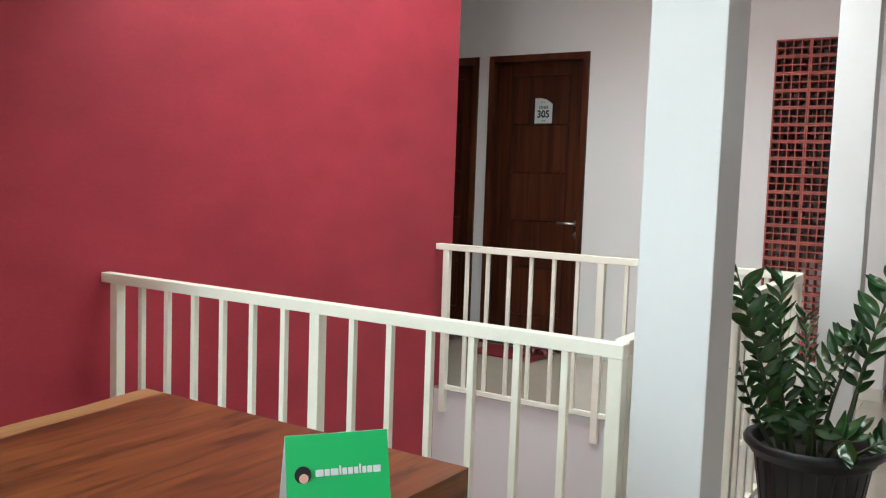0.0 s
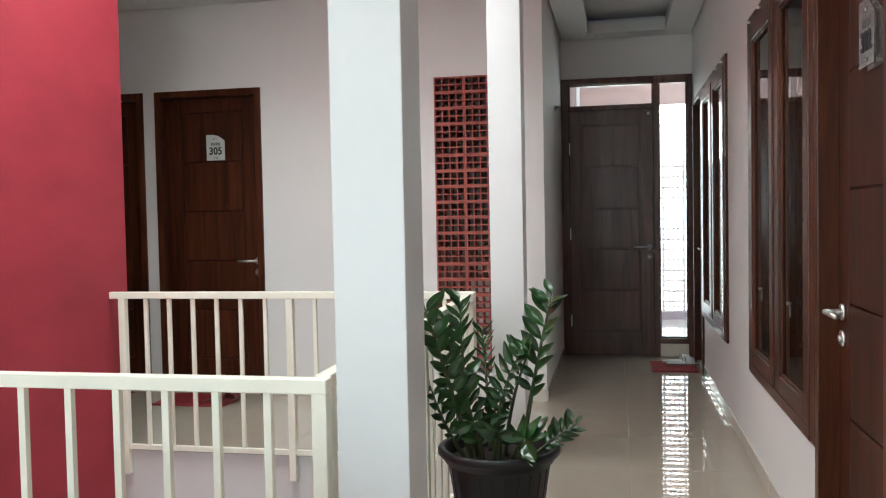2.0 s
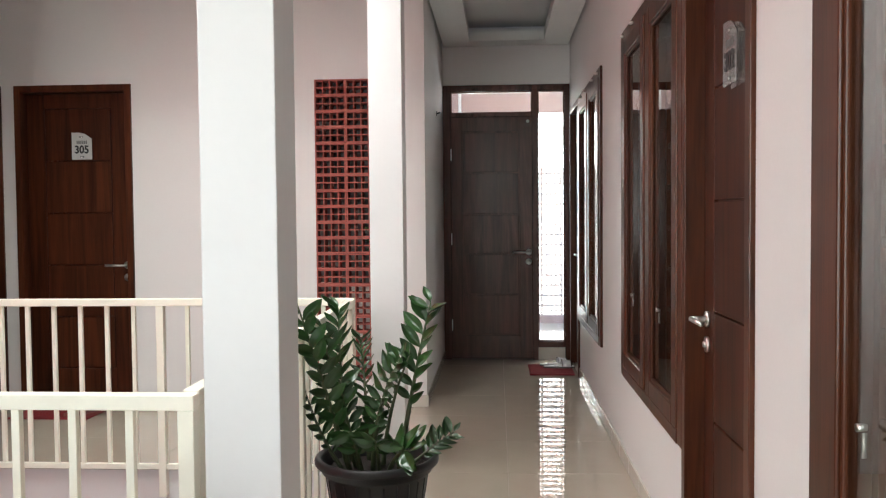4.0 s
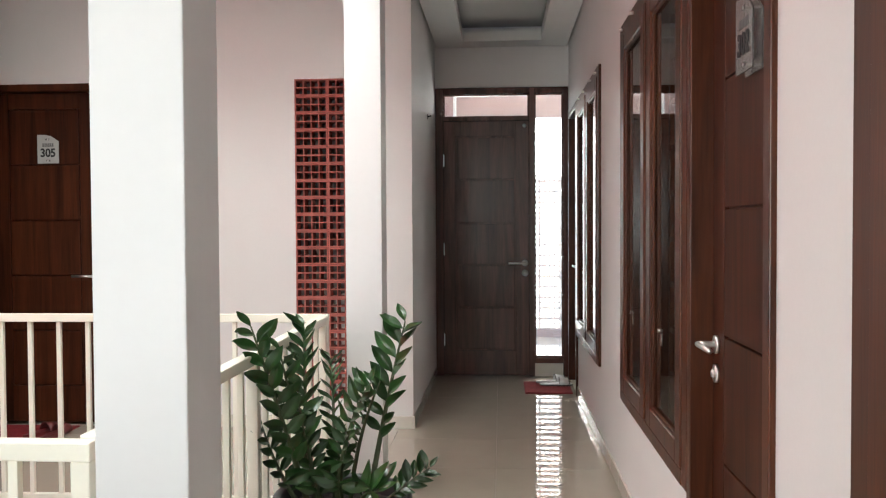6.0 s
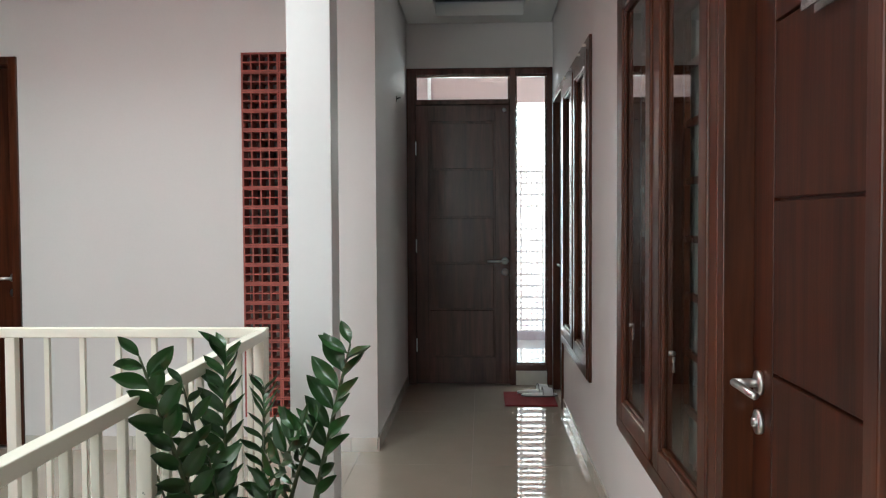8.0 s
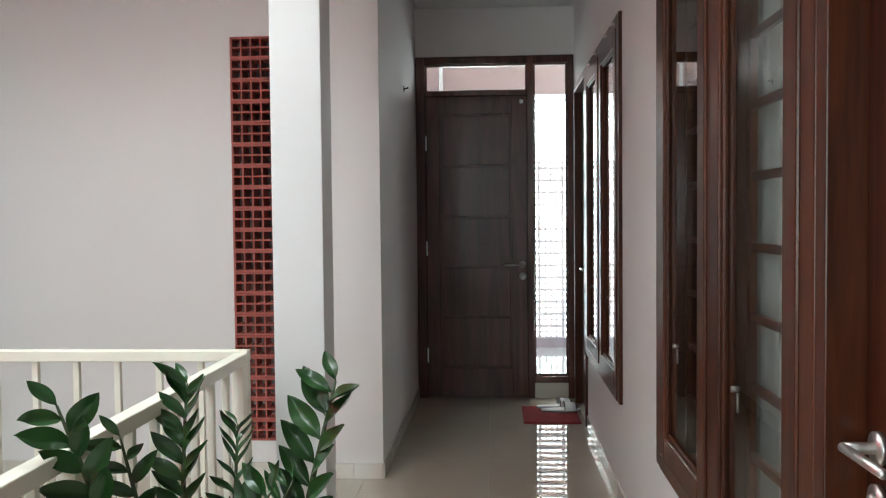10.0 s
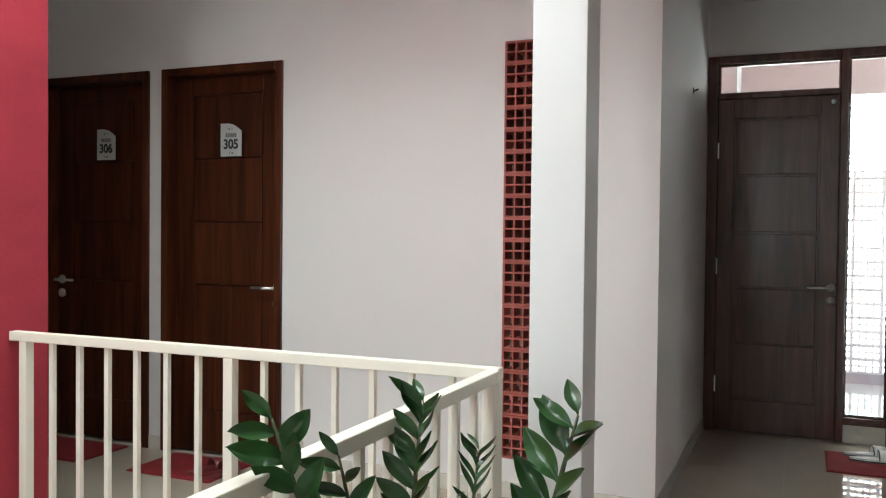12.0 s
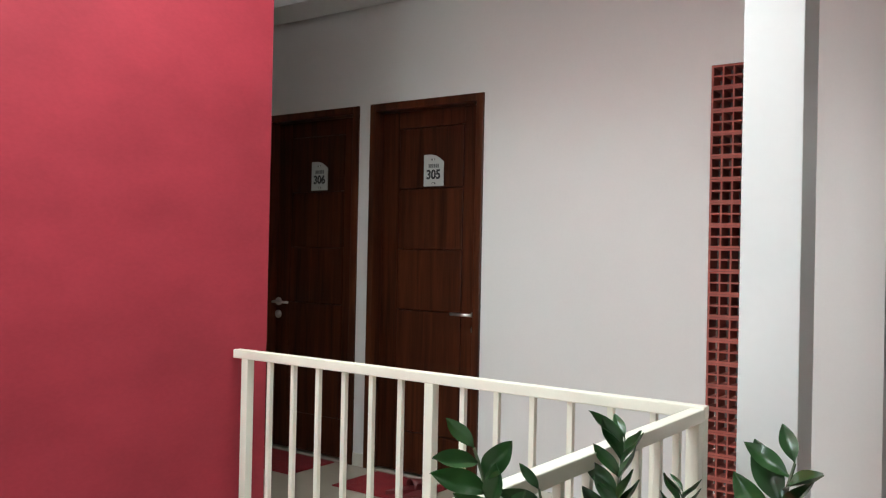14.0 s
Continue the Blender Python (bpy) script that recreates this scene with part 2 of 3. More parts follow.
solid("wall_east", bm, WALL, "off-white painted wall with room doors and windows", "wall", "structure")
bm = bmesh.new()
for x0, x1, z0, z1 in ((-6.0, -4.055, -0.1, ZC + 0.3), (-4.055, -3.257, 2.14, ZC + 0.3), (-3.257, -3.165, -0.1, ZC + 0.3), (-3.165, -2.367, 2.14, ZC + 0.3), (-2.367, -1.142, -0.1, ZC + 0.3),
                       (-1.142, -0.735, -0.1, 0.182), (-1.142, -0.735, 2.147, ZC + 0.3), (-0.735, XC, -0.1, ZC + 0.3)):
    box(bm, x0, x1, YN, YN + 0.14, z0, z1)
solid("wall_north", bm, WALL, "off-white painted wall with two brown doors and a block screen", "wall", "structure")
solid("wall_corridor", block(XC - 0.14, XC, YN + 0.14, YE + 0.15, -0.1, ZC + 0.3), WALL, "off-white painted side wall of the narrow corridor end", "wall", "structure")
solid("wall_end", block(XC, XE, YE + 0.015, YE + 0.15, 2.377, ZC + 0.3), WALL, "off-white wall above the balcony door frame", "wall", "structure")
solid("wall_west", block(XW - 0.15, XW, YS, 4.41, -3.0, TOP), RED, "crimson painted wall beside the stairwell", "wall", "structure")
bm = bmesh.new()
for x0, x1, z0, z1 in ((XW - 0.15, -2.0, -0.1, ZC + 0.3), (-2.0, -0.7, -0.1, 0.4), (-2.0, -0.7, 2.5, ZC + 0.3), (-0.7, XE, -0.1, ZC + 0.3)):
    box(bm, x0, x1, YS - 0.15, YS, z0, z1)
box(bm, XW + 0.002, -2.03, YS + 0.002, 1.18, -0.1, ZC - 0.012)
solid("wall_south", bm, WALL, "off-white wall with the wide window opening and an unseen light-blocking nib", "wall", "structure")
solid("wall_landing_west", block(-6.15, -6.0, 4.2, YN + 0.14, -0.1, ZC + 0.3), WALL, "off-white wall closing the landing", "wall", "structure")
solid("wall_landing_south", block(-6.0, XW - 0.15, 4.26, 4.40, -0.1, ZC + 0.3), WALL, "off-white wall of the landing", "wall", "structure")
# stairwell shaft, below and above the floor
for n, a in (("north", (XW, VX1, VY1, VY1 + 0.12)), ("east", (VX1, VX1 + 0.12, VY0 - 0.12, VY1 + 0.12)), ("south", (XW, VX1, VY0 - 0.12, VY0))):
    solid("wall_stairwell_" + n, block(*a, -3.0, -0.012), WALL, "white painted side of the open stairwell", "wall", "structure")
bm = bmesh.new()
box(bm, XW, XC, 4.415, 4.55, ZC + 0.02, TOP)
box(bm, -0.57, XC, 1.90, 4.415, ZC + 0.02, TOP)
box(bm, XW, -0.57, 1.905, 2.04, 2.08, TOP)
solid("wall_shaft", bm, WALL, "white painted sides of the roof light shaft with an unseen shading beam", "wall", "structure")
solid("roof_light_panel", block(XW - 0.1, XC + 0.1, 1.85, 4.6, TOP, TOP + 0.05), ACRYLIC, "opal roof light panel over the stairwell", "roof", "structure")
solid("floor_lower", block(XW, VX1 + 0.12, VY0 - 0.12, VY1 + 0.12, -3.1, -3.0), SKIRT, "pale floor of the storey below", "floor", "structure")

# ---- ceilings, held off the walls by a gap; the slab's dark colour paints its shade ----
G = 0.018
CX0, CX1, CY0, CY1 = -0.178, 0.442, 4.9, 7.28
bm = bmesh.new()
box(bm, XC + G, CX0, CY0, YE - G, ZC - 0.01, ZC + 0.075)
box(bm, CX1, XE - G, CY0, YE - G, ZC - 0.01, ZC + 0.075)
box(bm, CX0, CX1, CY1, YE - G, ZC - 0.01, ZC + 0.075)
box(bm, XC + G, XE - G, YS + G, CY0, ZC - 0.01, ZC + 0.075)
box(bm, CX0 - 0.16, CX1 + 0.16, CY0 - 0.1, YE - 0.02, ZC + 0.15, ZC + 0.20)
solid("ceiling", bm, CEIL, "white plasterboard corridor ceiling with a recessed tray", "ceiling", "structure")
bm = bmesh.new()
box(bm, -6.0 + G, XC - G, YN - 0.30, YN - G, ZC + 0.012, ZC + 0.09)
box(bm, -6.0 + G, XC - G, 4.42, 4.75, ZC + 0.012, ZC + 0.09)
box(bm, -0.75, XC - G, 4.75, YN - 0.30, ZC + 0.012, ZC + 0.09)
box(bm, -6.0 + G, -0.60, 4.60, YN - 0.15, ZC + 0.14, ZC + 0.19)
solid("ceiling_landing", bm, CEIL, "white plasterboard landing ceiling with a recessed tray", "ceiling", "structure")
bm = bmesh.new()
box(bm, XW + G, XC, YS + G, 1.885, ZC, ZC + 0.05)
solid("ceiling_lounge", bm, CEIL, "white plasterboard ceiling over the table", "ceiling", "structure")
bm = bmesh.new()
box(bm, -6.0, XC, 4.56, YN, ZC + 0.21, ZC + 0.25)
box(bm, XC, XE, YS, YE, ZC + 0.21, ZC + 0.25)
box(bm, XW, XC, YS, 1.895, ZC + 0.055, ZC + 0.08)
solid("slab", bm, GAPSHADE, "slab above the ceilings, coloured dark as gap shade", "slab", "structure")

# ---- columns ----
for x0, x1, y0, y1 in ((-0.587, -0.421, 1.900, 2.078), (-0.578, -0.414, 4.277, 4.44)):
    solid("column", block(x0, x1, y0, y1, -0.012, ZC + 0.03, 0.003), COLUMN, "square white glossy painted concrete column", "column", "structure")

# ---- floor bed; its tiles follow at the end ----
bm = bmesh.new()
box(bm, VX1 + 0.004, XE + 0.14, YS - 0.15, YE + 0.15, -0.20, -0.012)
box(bm, -6.0, VX1 + 0.004, VY1 + 0.004, YN + 0.14, -0.20, -0.012)
box(bm, XW, VX1 + 0.004, YS - 0.15, VY0 - 0.004, -0.20, -0.012)
floor = solid("floor", bm, GROUT, "cream polished tile floor with thin joints", "floor", "structure")


# ---- doors ----
def handle_set(parent, x, y, z, way):
    """Lever on a round rose and a key rose below; way: +1 lever to the right, -1 to the left. Front is -y."""
    bm = bmesh.new()
    rod(bm, (x, y, z), (x, y - 0.009, z), 0.026, n=24)
    rod(bm, (x, y - 0.009, z), (x, y - 0.054, z), 0.0095, n=16)
    part("rose", bm, STEEL, parent, "brushed steel rose", True)
    bm = bmesh.new()
    rod(bm, (x - 0.006 * way, y - 0.054, z), (x + 0.135 * way, y - 0.054, z), 0.0080, n=16)
    part("lever", bm, STEEL, parent, "brushed steel lever handle", True)
    bm = bmesh.new()
    rod(bm, (x, y, z - 0.082), (x, y - 0.009, z - 0.082), 0.026, n=24)
    rod(bm, (x, y - 0.009, z - 0.082), (x, y - 0.017, z - 0.082), 0.012, 0.010, n=16)
    part("key_rose", bm, STEEL, parent, "brushed steel key rose", True)


def door_leaf(parent, x0, x1, z0, z1, y, mat, px0, px1, grooves, label="", g=0.003):
    """A grooved flush leaf: core, stiles, rails and panels with narrow sunk joints. Front is -y."""
    d = y + (0.024 if g > 0.005 else 0.014)
    leaf = part("leaf", block(x0, x1, d + 0.0005, y + 0.042, z0, z1), mat, parent, label)
    part("stile", block(x0, px0 - g, y, d, z0, z1, 0.002), mat, leaf)
    part("stile", block(px1 + g, x1, y, d, z0, z1, 0.002), mat, leaf)
    part("top_rail", block(px0 - g, px1 + g, y, d, grooves[0] + g, z1, 0.002), mat, leaf)
    part("bottom_rail", block(px0 - g, px1 + g, y, d, z0, grooves[-1] - g, 0.002), mat, leaf)
    for a, b in zip(grooves, grooves[1:]):
        part("panel", block(px0 + g, px1 - g, y + (0.004 if g > 0.005 else -0.001), d, b + g, a - g, 0.003), mat, leaf)
    return leaf


def number_sign(m, number, label, plate=None, back=0.0):
    """Acrylic door plate with one slanting top corner, on two pins."""
    root = thing("door_sign", m, label, "sign", "room number signs")
    w, h = 0.138, 0.180
    outline = [(0, 0), (w, 0), (w, h - 0.042)] + [(w - w * 0.62 * t, h - 0.042 + 0.042 * math.sin(t * math.pi / 2)) for t in (0.3, 0.6, 1.0)] + [(0, h)]
    bm = bmesh.new()
    f = bm.faces.new([bm.verts.new((x, 0.0, z)) for x, z in outline])
    r = bmesh.ops.extrude_face_region(bm, geom=[f])
    bmesh.ops.translate(bm, verts=[v for v in r["geom"] if isinstance(v, bmesh.types.BMVert)], vec=(0, -0.004, 0))
    part("plate", bm, plate or ACRYLIC, root)
    if back:
        bm = bmesh.new()
        f = bm.faces.new([bm.verts.new((x + 0.004, back, z - 0.004)) for x, z in outline])
        r = bmesh.ops.extrude_face_region(bm, geom=[f])
        bmesh.ops.translate(bm, verts=[v for v in r["geom"] if isinstance(v, bmesh.types.BMVert)], vec=(0, -0.003, 0))
        part("back_plate", bm, plate, root, "clear acrylic back sheet")
    ink = text_mesh(number, 0.072, INK)
    t = part("number", ink, INK, root)
    t.matrix_basis = pose(w * 0.5, -0.0055, 0.064, 90, 0, 0) @ Matrix.Diagonal((0.92, 1.0, 1, 1))
    bm = bmesh.new()
    for k in range(6):
        box(bm, 0.034 + k * 0.0125, 0.034 + k * 0.0125 + 0.0085, -0.0052, -0.0042, 0.104, 0.126)
    part("print", bm, GREY, root)
    part("emblem", block(0.052, 0.078, -0.0052, -0.0042, 0.146, 0.156), GREY, root)
    part("emblem", block(0.058, 0.084, -0.0052, -0.0042, 0.012, 0.022), GREY, root)
    for z in (0.016, h - 0.03):
        part("pin", rod(bmesh.new(), (w * 0.5, 0.02, z), (w * 0.5, -0.007, z), 0.004, n=10), STEEL, root)
    return root


def room_door(name, m, w, h, fw, recess, handle_x, way, pad, label, handle_z=0.938):
    """A frame with a recessed grooved leaf; local x to the right, front is -y, origin at the outer bottom left corner."""
    root = thing(name, m, label, "door", "room doors", "structure")
    bm = bmesh.new()
    box(bm, 0, fw, -0.015, 0.13, 0, h, 0.003)
    part("jamb", bm, TEAKFRAME, root)
    part("jamb", block(w - fw, w, -0.015, 0.13, 0, h, 0.003), TEAKFRAME, root)
    part("head", block(fw, w - fw, -0.015, 0.13, h - fw, h, 0.003), TEAKFRAME, root)
    for x in (fw, w - fw - 0.012):
        part("stop", block(x, x + 0.012, recess + 0.04, 0.13, 0, h - fw), TEAKFRAME, root)
    lh = h - fw - 0.004
    leaf = door_leaf(root, fw + 0.003, w - fw - 0.003, 0.006, lh, recess, TEAK, fw + pad, w - fw - pad, [lh - 0.10 - 0.35 * k for k in range(6)])
    handle_set(leaf, handle_x, recess, handle_z, way)
    return root


room_door("door_1", pose(-3.165, YN, 0), 0.798, 2.14, 0.045, 0.06, 0.728, -1, 0.125, "closed red-brown grooved wooden room door in a teak frame")
room_door("door_2", pose(-4.055, YN, 0), 0.798, 2.14, 0.045, 0.06, 0.075, 1, 0.125, "closed dark red-brown grooved wooden room door in shade")
room_door("door_3", pose(XE, 3.018, 0, 0, 0, -90), 0.77, 2.135, 0.045, 0.05, 0.098, 1, 0.125, "closed red-brown wooden room door next to a casement window", 0.905)
room_door("door_4", pose(XE, 7.42, 0, 0, 0, -90), 0.718, 2.135, 0.045, 0.035, 0.625, -1, 0.12, "closed dark wooden room door by the red mat")
number_sign(pose(-2.80, YN + 0.045, 1.65), "305", "white acrylic plate with black number 305 on a door")
number_sign(pose(-3.69, YN + 0.045, 1.65), "306", "white acrylic plate with black number 306 on a shaded door")
number_sign(pose(XE + 0.022, 2.625, 1.605, 0, 0, -90), "302", "clear acrylic plate with black number 302 on pins", MILKY, 0.020)

# balcony door unit at the corridor's end: door, transom light and side light in one frame
FY = YE
end = thing("door_5", pose(0, FY, 0), "closed dark brown balcony door with transom and side light", "door", "", "structure")
for x0, x1 in ((XC + 0.003, -0.352), (0.352, 0.397), (0.628, XE - 0.004)):
    part("jamb", block(x0, x1, 0, 0.11, 0 if x1 < 0.6 and x0 < 0.3 else 0.0, 2.374, 0.004), TEAKHAZE, end)
part("head", block(-0.352, 0.352, 0, 0.11, 2.322, 2.374, 0.004), TEAKHAZE, end)
part("head", block(0.397, 0.628, 0, 0.11, 2.322, 2.374, 0.004), TEAKHAZE, end)
part("transom_bar", block(-0.352, 0.352, 0, 0.11, 2.104, 2.134, 0.003), TEAKHAZE, end)
part("bottom_bar", block(0.397, 0.628, 0, 0.11, 0.108, 0.154, 0.004), TEAKHAZE, end)
part("kerb", block(0.397, 0.628, 0.006, 0.11, -0.005, 0.107, 0.002), SKIRT, end, "pale tiled kerb under the side light")
for a in ((-0.352, 0.352, 2.134, 2.322), (0.397, 0.628, 0.154, 2.322)):
    g = part("pane", block(a[0], a[1], 0.05, 0.056, a[2], a[3]), GLASS, end, "clear glass pane")
    g.visible_shadow = False
    for k in range(4):
        z0, z1 = (a[2], a[2] + 0.012) if k == 0 else (a[3] - 0.012, a[3]) if k == 1 else (a[2] + 0.012, a[3] - 0.012)
        x0, x1 = (a[0], a[1]) if k < 2 else (a[0], a[0] + 0.012) if k == 2 else (a[1] - 0.012, a[1])
        part("bead", block(x0, x1, 0.032, 0.049, z0, z1, 0.002), TEAKHAZE, end)
for a in ((-0.352, -0.335), (0.335, 0.352)):
    part("stop", block(*a, 0.056, 0.08, 0, 2.104), TEAKHAZE, end)
part("stop", block(-0.335, 0.335, 0.056, 0.08, 2.086, 2.104), TEAKHAZE, end)
for a in ((-0.335, 0.120), (0.124, 0.335)):
    part("threshold", block(*a, 0.056, 0.08, 0, 0.013), TEAKHAZE, end)
leaf = door_leaf(end, -0.348, 0.348, 0.010, 2.100, 0.012, TEAKHAZE, -0.250, 0.238, [1.973, 1.621, 1.263, 0.919, 0.569, 0.216], "", 0.0075)
handle_set(leaf, 0.316, 0.012, 0.934, -1)
part("peephole", rod(bmesh.new(), (0.313, 0.012, 2.060), (0.313, 0.002, 2.060), 0.014, n=20), STEEL, leaf, "steel peephole", True)
for z in (0.30, 1.05, 1.78):
    part("hinge", rod(bmesh.new(), (-0.350, 0.008, z - 0.05), (-0.350, 0.008, z + 0.05), 0.006, n=10), STEEL, leaf, "steel hinge")


# ---- casement windows ----
def window_unit(name, m, w, h, label, knobs, dark=TEAKFRAME):
    """Two side-hung casements in one frame, with an inner barred panel; origin at the outer bottom left corner, front is -y."""
    root = thing(name, m, label, "window", "casement windows", "structure")
    fw, st = 0.07, 0.075
    part("frame_side", block(0, fw, -0.015, 0.11, 0, h, 0.004), dark, root)
    part("frame_side", block(w - fw, w, -0.015, 0.11, 0, h, 0.004), dark, root)
    part("frame_head", block(fw, w - fw, -0.015, 0.11, h - 0.055, h, 0.004), dark, root)
    part("frame_sill", block(fw, w - fw, -0.018, 0.11, 0, 0.05, 0.004), dark, root)
    mid = w / 2
    part("mullion", block(mid - 0.03, mid + 0.03, -0.012, 0.088, 0.05, h - 0.055, 0.004), dark, root)
    for x0, x1 in ((fw + 0.002, mid - 0.032), (mid + 0.032, w - fw - 0.002)):
        a = b = st
        z0, z1 = 0.052, h - 0.057
        sash = part("casement", block(x0, x0 + a, -0.020, 0.025, z0, z1, 0.005), dark, root)
        part("stile", block(x1 - b, x1, -0.020, 0.025, z0, z1, 0.005), dark, sash)
        part("rail", block(x0 + a, x1 - b, -0.020, 0.025, z0, z0 + 0.07, 0.005), dark, sash)
        part("rail", block(x0 + a, x1 - b, -0.020, 0.025, z1 - 0.07, z1, 0.005), dark, sash)
        gx0, gx1, gz0, gz1 = x0 + a, x1 - b, z0 + 0.07, z1 - 0.07
        q = 0.012
        part("bead", block(gx0, gx0 + q, -0.012, 0.0, gz0, gz1, 0.004), dark, sash)
        part("bead", block(gx1 - q, gx1, -0.012, 0.0, gz0, gz1, 0.004), dark, sash)
        part("bead", block(gx0 + q, gx1 - q, -0.012, 0.0, gz0, gz0 + q, 0.004), dark, sash)
        part("bead", block(gx0 + q, gx1 - q, -0.012, 0.0, gz1 - q, gz1, 0.004), dark, sash)
        part("pane", block(gx0, gx1, 0.001, 0.006, gz0, gz1), TINTED, sash, "smoky glass pane").visible_shadow = False
        grille = part("grille_post", block(gx0 - 0.012, gx0 + 0.014, 0.054, 0.070, gz0 - 0.05, gz1 + 0.05), dark, root)
        part("grille_post", block(gx1 - 0.014, gx1 + 0.012, 0.054, 0.070, gz0 - 0.05, gz1 + 0.05), dark, root)
        lx = gx0 + 0.03
        part("latch", rod(rod(bmesh.new(), (lx, 0.008, gz0 + 0.29), (lx, 0.026, gz0 + 0.29), 0.008, 0.006, n=12), (lx, 0.022, gz0 + 0.28), (lx, 0.022, gz0 + 0.235), 0.004, n=10), STEEL, sash, "steel casement latch", True)
        z = gz0 + 0.13
        while z < gz1:
            part("bar", block(gx0 + 0.014, gx1 - 0.014, 0.056, 0.068, z - 0.010, z + 0.010), dark, root)
            z += 0.163
    for x in knobs:
        bm = rod(bmesh.new(), (x, -0.012, h - 0.03), (x, -0.034, h - 0.03), 0.007, 0.009, n=12)
        part("knob", bm, STEEL, root, "small steel knob", True)
    return root


def curtain(m, w, h):
    n = 120
    bm = bmesh.new()
    cols = []
    for k in range(n + 1):
        x = w * k / n
        y = 0.020 * math.sin(x * 2 * math.pi / 0.11) + 0.008 * math.sin(x * 2 * math.pi / 0.047 + 1.3)
        cols.append([bm.verts.new((x, y, 0)), bm.verts.new((x + 0.006 * math.sin(k), y * 0.8, h))])
    for a, b in zip(cols, cols[1:]):
        bm.faces.new((a[0], b[0], b[1], a[1]))
    ob = solid("curtain", bm, CURTAIN, "closed grey-white pleated curtain behind a window", "curtain", "", m, True)
    so = ob.modifiers.new("thickness", "SOLIDIFY")
    so.thickness = 0.002
    rail = part("rail", rod(bmesh.new(), (0, 0, h + 0.01), (w, 0, h + 0.01), 0.01), DARKMETAL, ob)
    return ob


window_unit("window_1", pose(XE, 4.425, 0.45, 0, 0, -90), 1.403, 1.685, "closed brown casement window with smoky glass, two panes", (0.10, 0.40, 1.02, 1.32))
window_unit("window_2", pose(XE, 6.70, 0.45, 0, 0, -90), 1.42, 1.685, "closed brown casement window with glass reflecting daylight", (0.30, 0.62, 1.05, 1.30))
window_unit("window_3", pose(XE, 1.84, 0.45, 0, 0, -90), 1.54, 1.685, "closed brown casement window near the table", (0.12, 0.6))
for y, w in ((4.40, 1.36), (6.66, 1.30), (1.82, 1.48)):
    curtain(pose(XE + 0.12, y, 0.40, 0, 0, -90), w, 1.80)
bm = block(XE + 0.26, XE + 0.36, YS, YE + 0.15, -0.1, ZC + 0.4)
box(bm, XE + 0.14, XE + 0.26, YS, YE + 0.15, ZC + 0.3, ZC + 0.4)
box(bm, XE + 0.14, XE + 0.26, YE + 0.05, YE + 0.15, -0.1, ZC + 0.3)
solid("wall_rooms", bm, WALL, "plain wall inside the guest rooms", "wall", "structure")

solid("wall_rooms_north", block(-6.0, -2.05, YN + 0.145, YN + 0.25, -0.1, ZC + 0.3), WALL, "plain wall inside the far guest rooms", "wall", "structure")

# wide window behind the table
w5 = thing("window_4", pose(-2.0, YS - 0.12, 0.4), "wide aluminium window behind the table", "window", "", "structure")
for x in (0, 0.62, 1.24):
    part("mullion", block(x, x + 0.06, 0, 0.05, 0, 2.10, 0.003), STEEL, w5)
for x in (0.06, 0.68):
    part("rail", block(x, x + 0.56, 0, 0.05, 0, 0.05), STEEL, w5)
    part("rail", block(x, x + 0.56, 0, 0.05, 2.05, 2.10), STEEL, w5)


# ---- railings ----
def railing(m, length, count, label, over=0.02, top=0.85):
    """Square-tube railing with posts at both ends and the middle, along local x; z = 0 is the floor, outside is +y."""
    root = thing("railing", m, label, "railing", "stairwell railings")
    part("top_rail", block(-over, length + 0.020, -0.02, 0.02, top - 0.036, top, 0.003), CREAM, root)
    step = length / count
    thin = mesh_of("baluster", block(-0.010, 0.010, -0.010, 0.010, 0.028, top - 0.036, 0.002), CREAM)
    thick = mesh_of("post", block(-0.019, 0.019, -0.019, 0.019, -0.135, top - 0.036, 0.003), CREAM)
    for k in range(count + 1):
        main = k in (0, count // 2, count)
        ob = part("post" if main else "baluster", thick if main else thin, CREAM, root)
        ob.location = (k * step, 0, 0)
    for a, b in ((0, count // 2), (count // 2, count)):
        part("bottom_rail", block(a * step + 0.019, b * step - 0.019, -0.012, 0.012, 0.0, 0.028, 0.002), CREAM, root)
    return root


railing(pose(-2.573, 2.028, 0), 1.903, 14, "cream painted square steel railing in front of the stairwell", 0.07, 0.841)
railing(pose(-2.573, 4.239, 0), 1.903, 14, "cream painted square steel railing on the far landing", 0.07, 0.852)
railing(pose(-0.670, 2.028 + 0.0415, 0, 0, 0, 90), 2.128, 16, "cream painted square steel railing along the corridor", 0.02, 0.846)


# ---- skirting ----
def skirting(name, x0, y0, x1, y1, out, gaps=()):
    """Tile strips along a wall line; out: the direction into the room."""
    root = thing(name, pose(0, 0, 0), "cream tile skirting along the wall", "skirting", "", "structure")
    length = math.hypot(x1 - x0, y1 - y0)
    d = Vector(((x1 - x0) / length, (y1 - y0) / length))
    s = 0.0
    while s < length - 0.01:
        e = min(s + 0.30, length)
        if not any(a < (s + e) / 2 < b for a, b in gaps):
            p, q = Vector((x0, y0)) + d * (s + 0.001), Vector((x0, y0)) + d * (e - 0.001)
            o = Vector(out) * 0.009
            xs, ys = sorted((p.x, q.x, (p + o).x, (q + o).x)), sorted((p.y, q.y, (p + o).y, (q + o).y))
            part("tile", block(xs[0], xs[-1], ys[0], ys[-1], 0, 0.075, 0.0015), SKIRT, root)
        s = e
    return root


skirting("baseboard", XE, 3.022, XE, 6.70, (-1, 0))
skirting("baseboard", XE, 1.845, XE, 2.247, (-1, 0))
skirting("baseboard", XE, YS, XE, 1.84, (-1, 0))
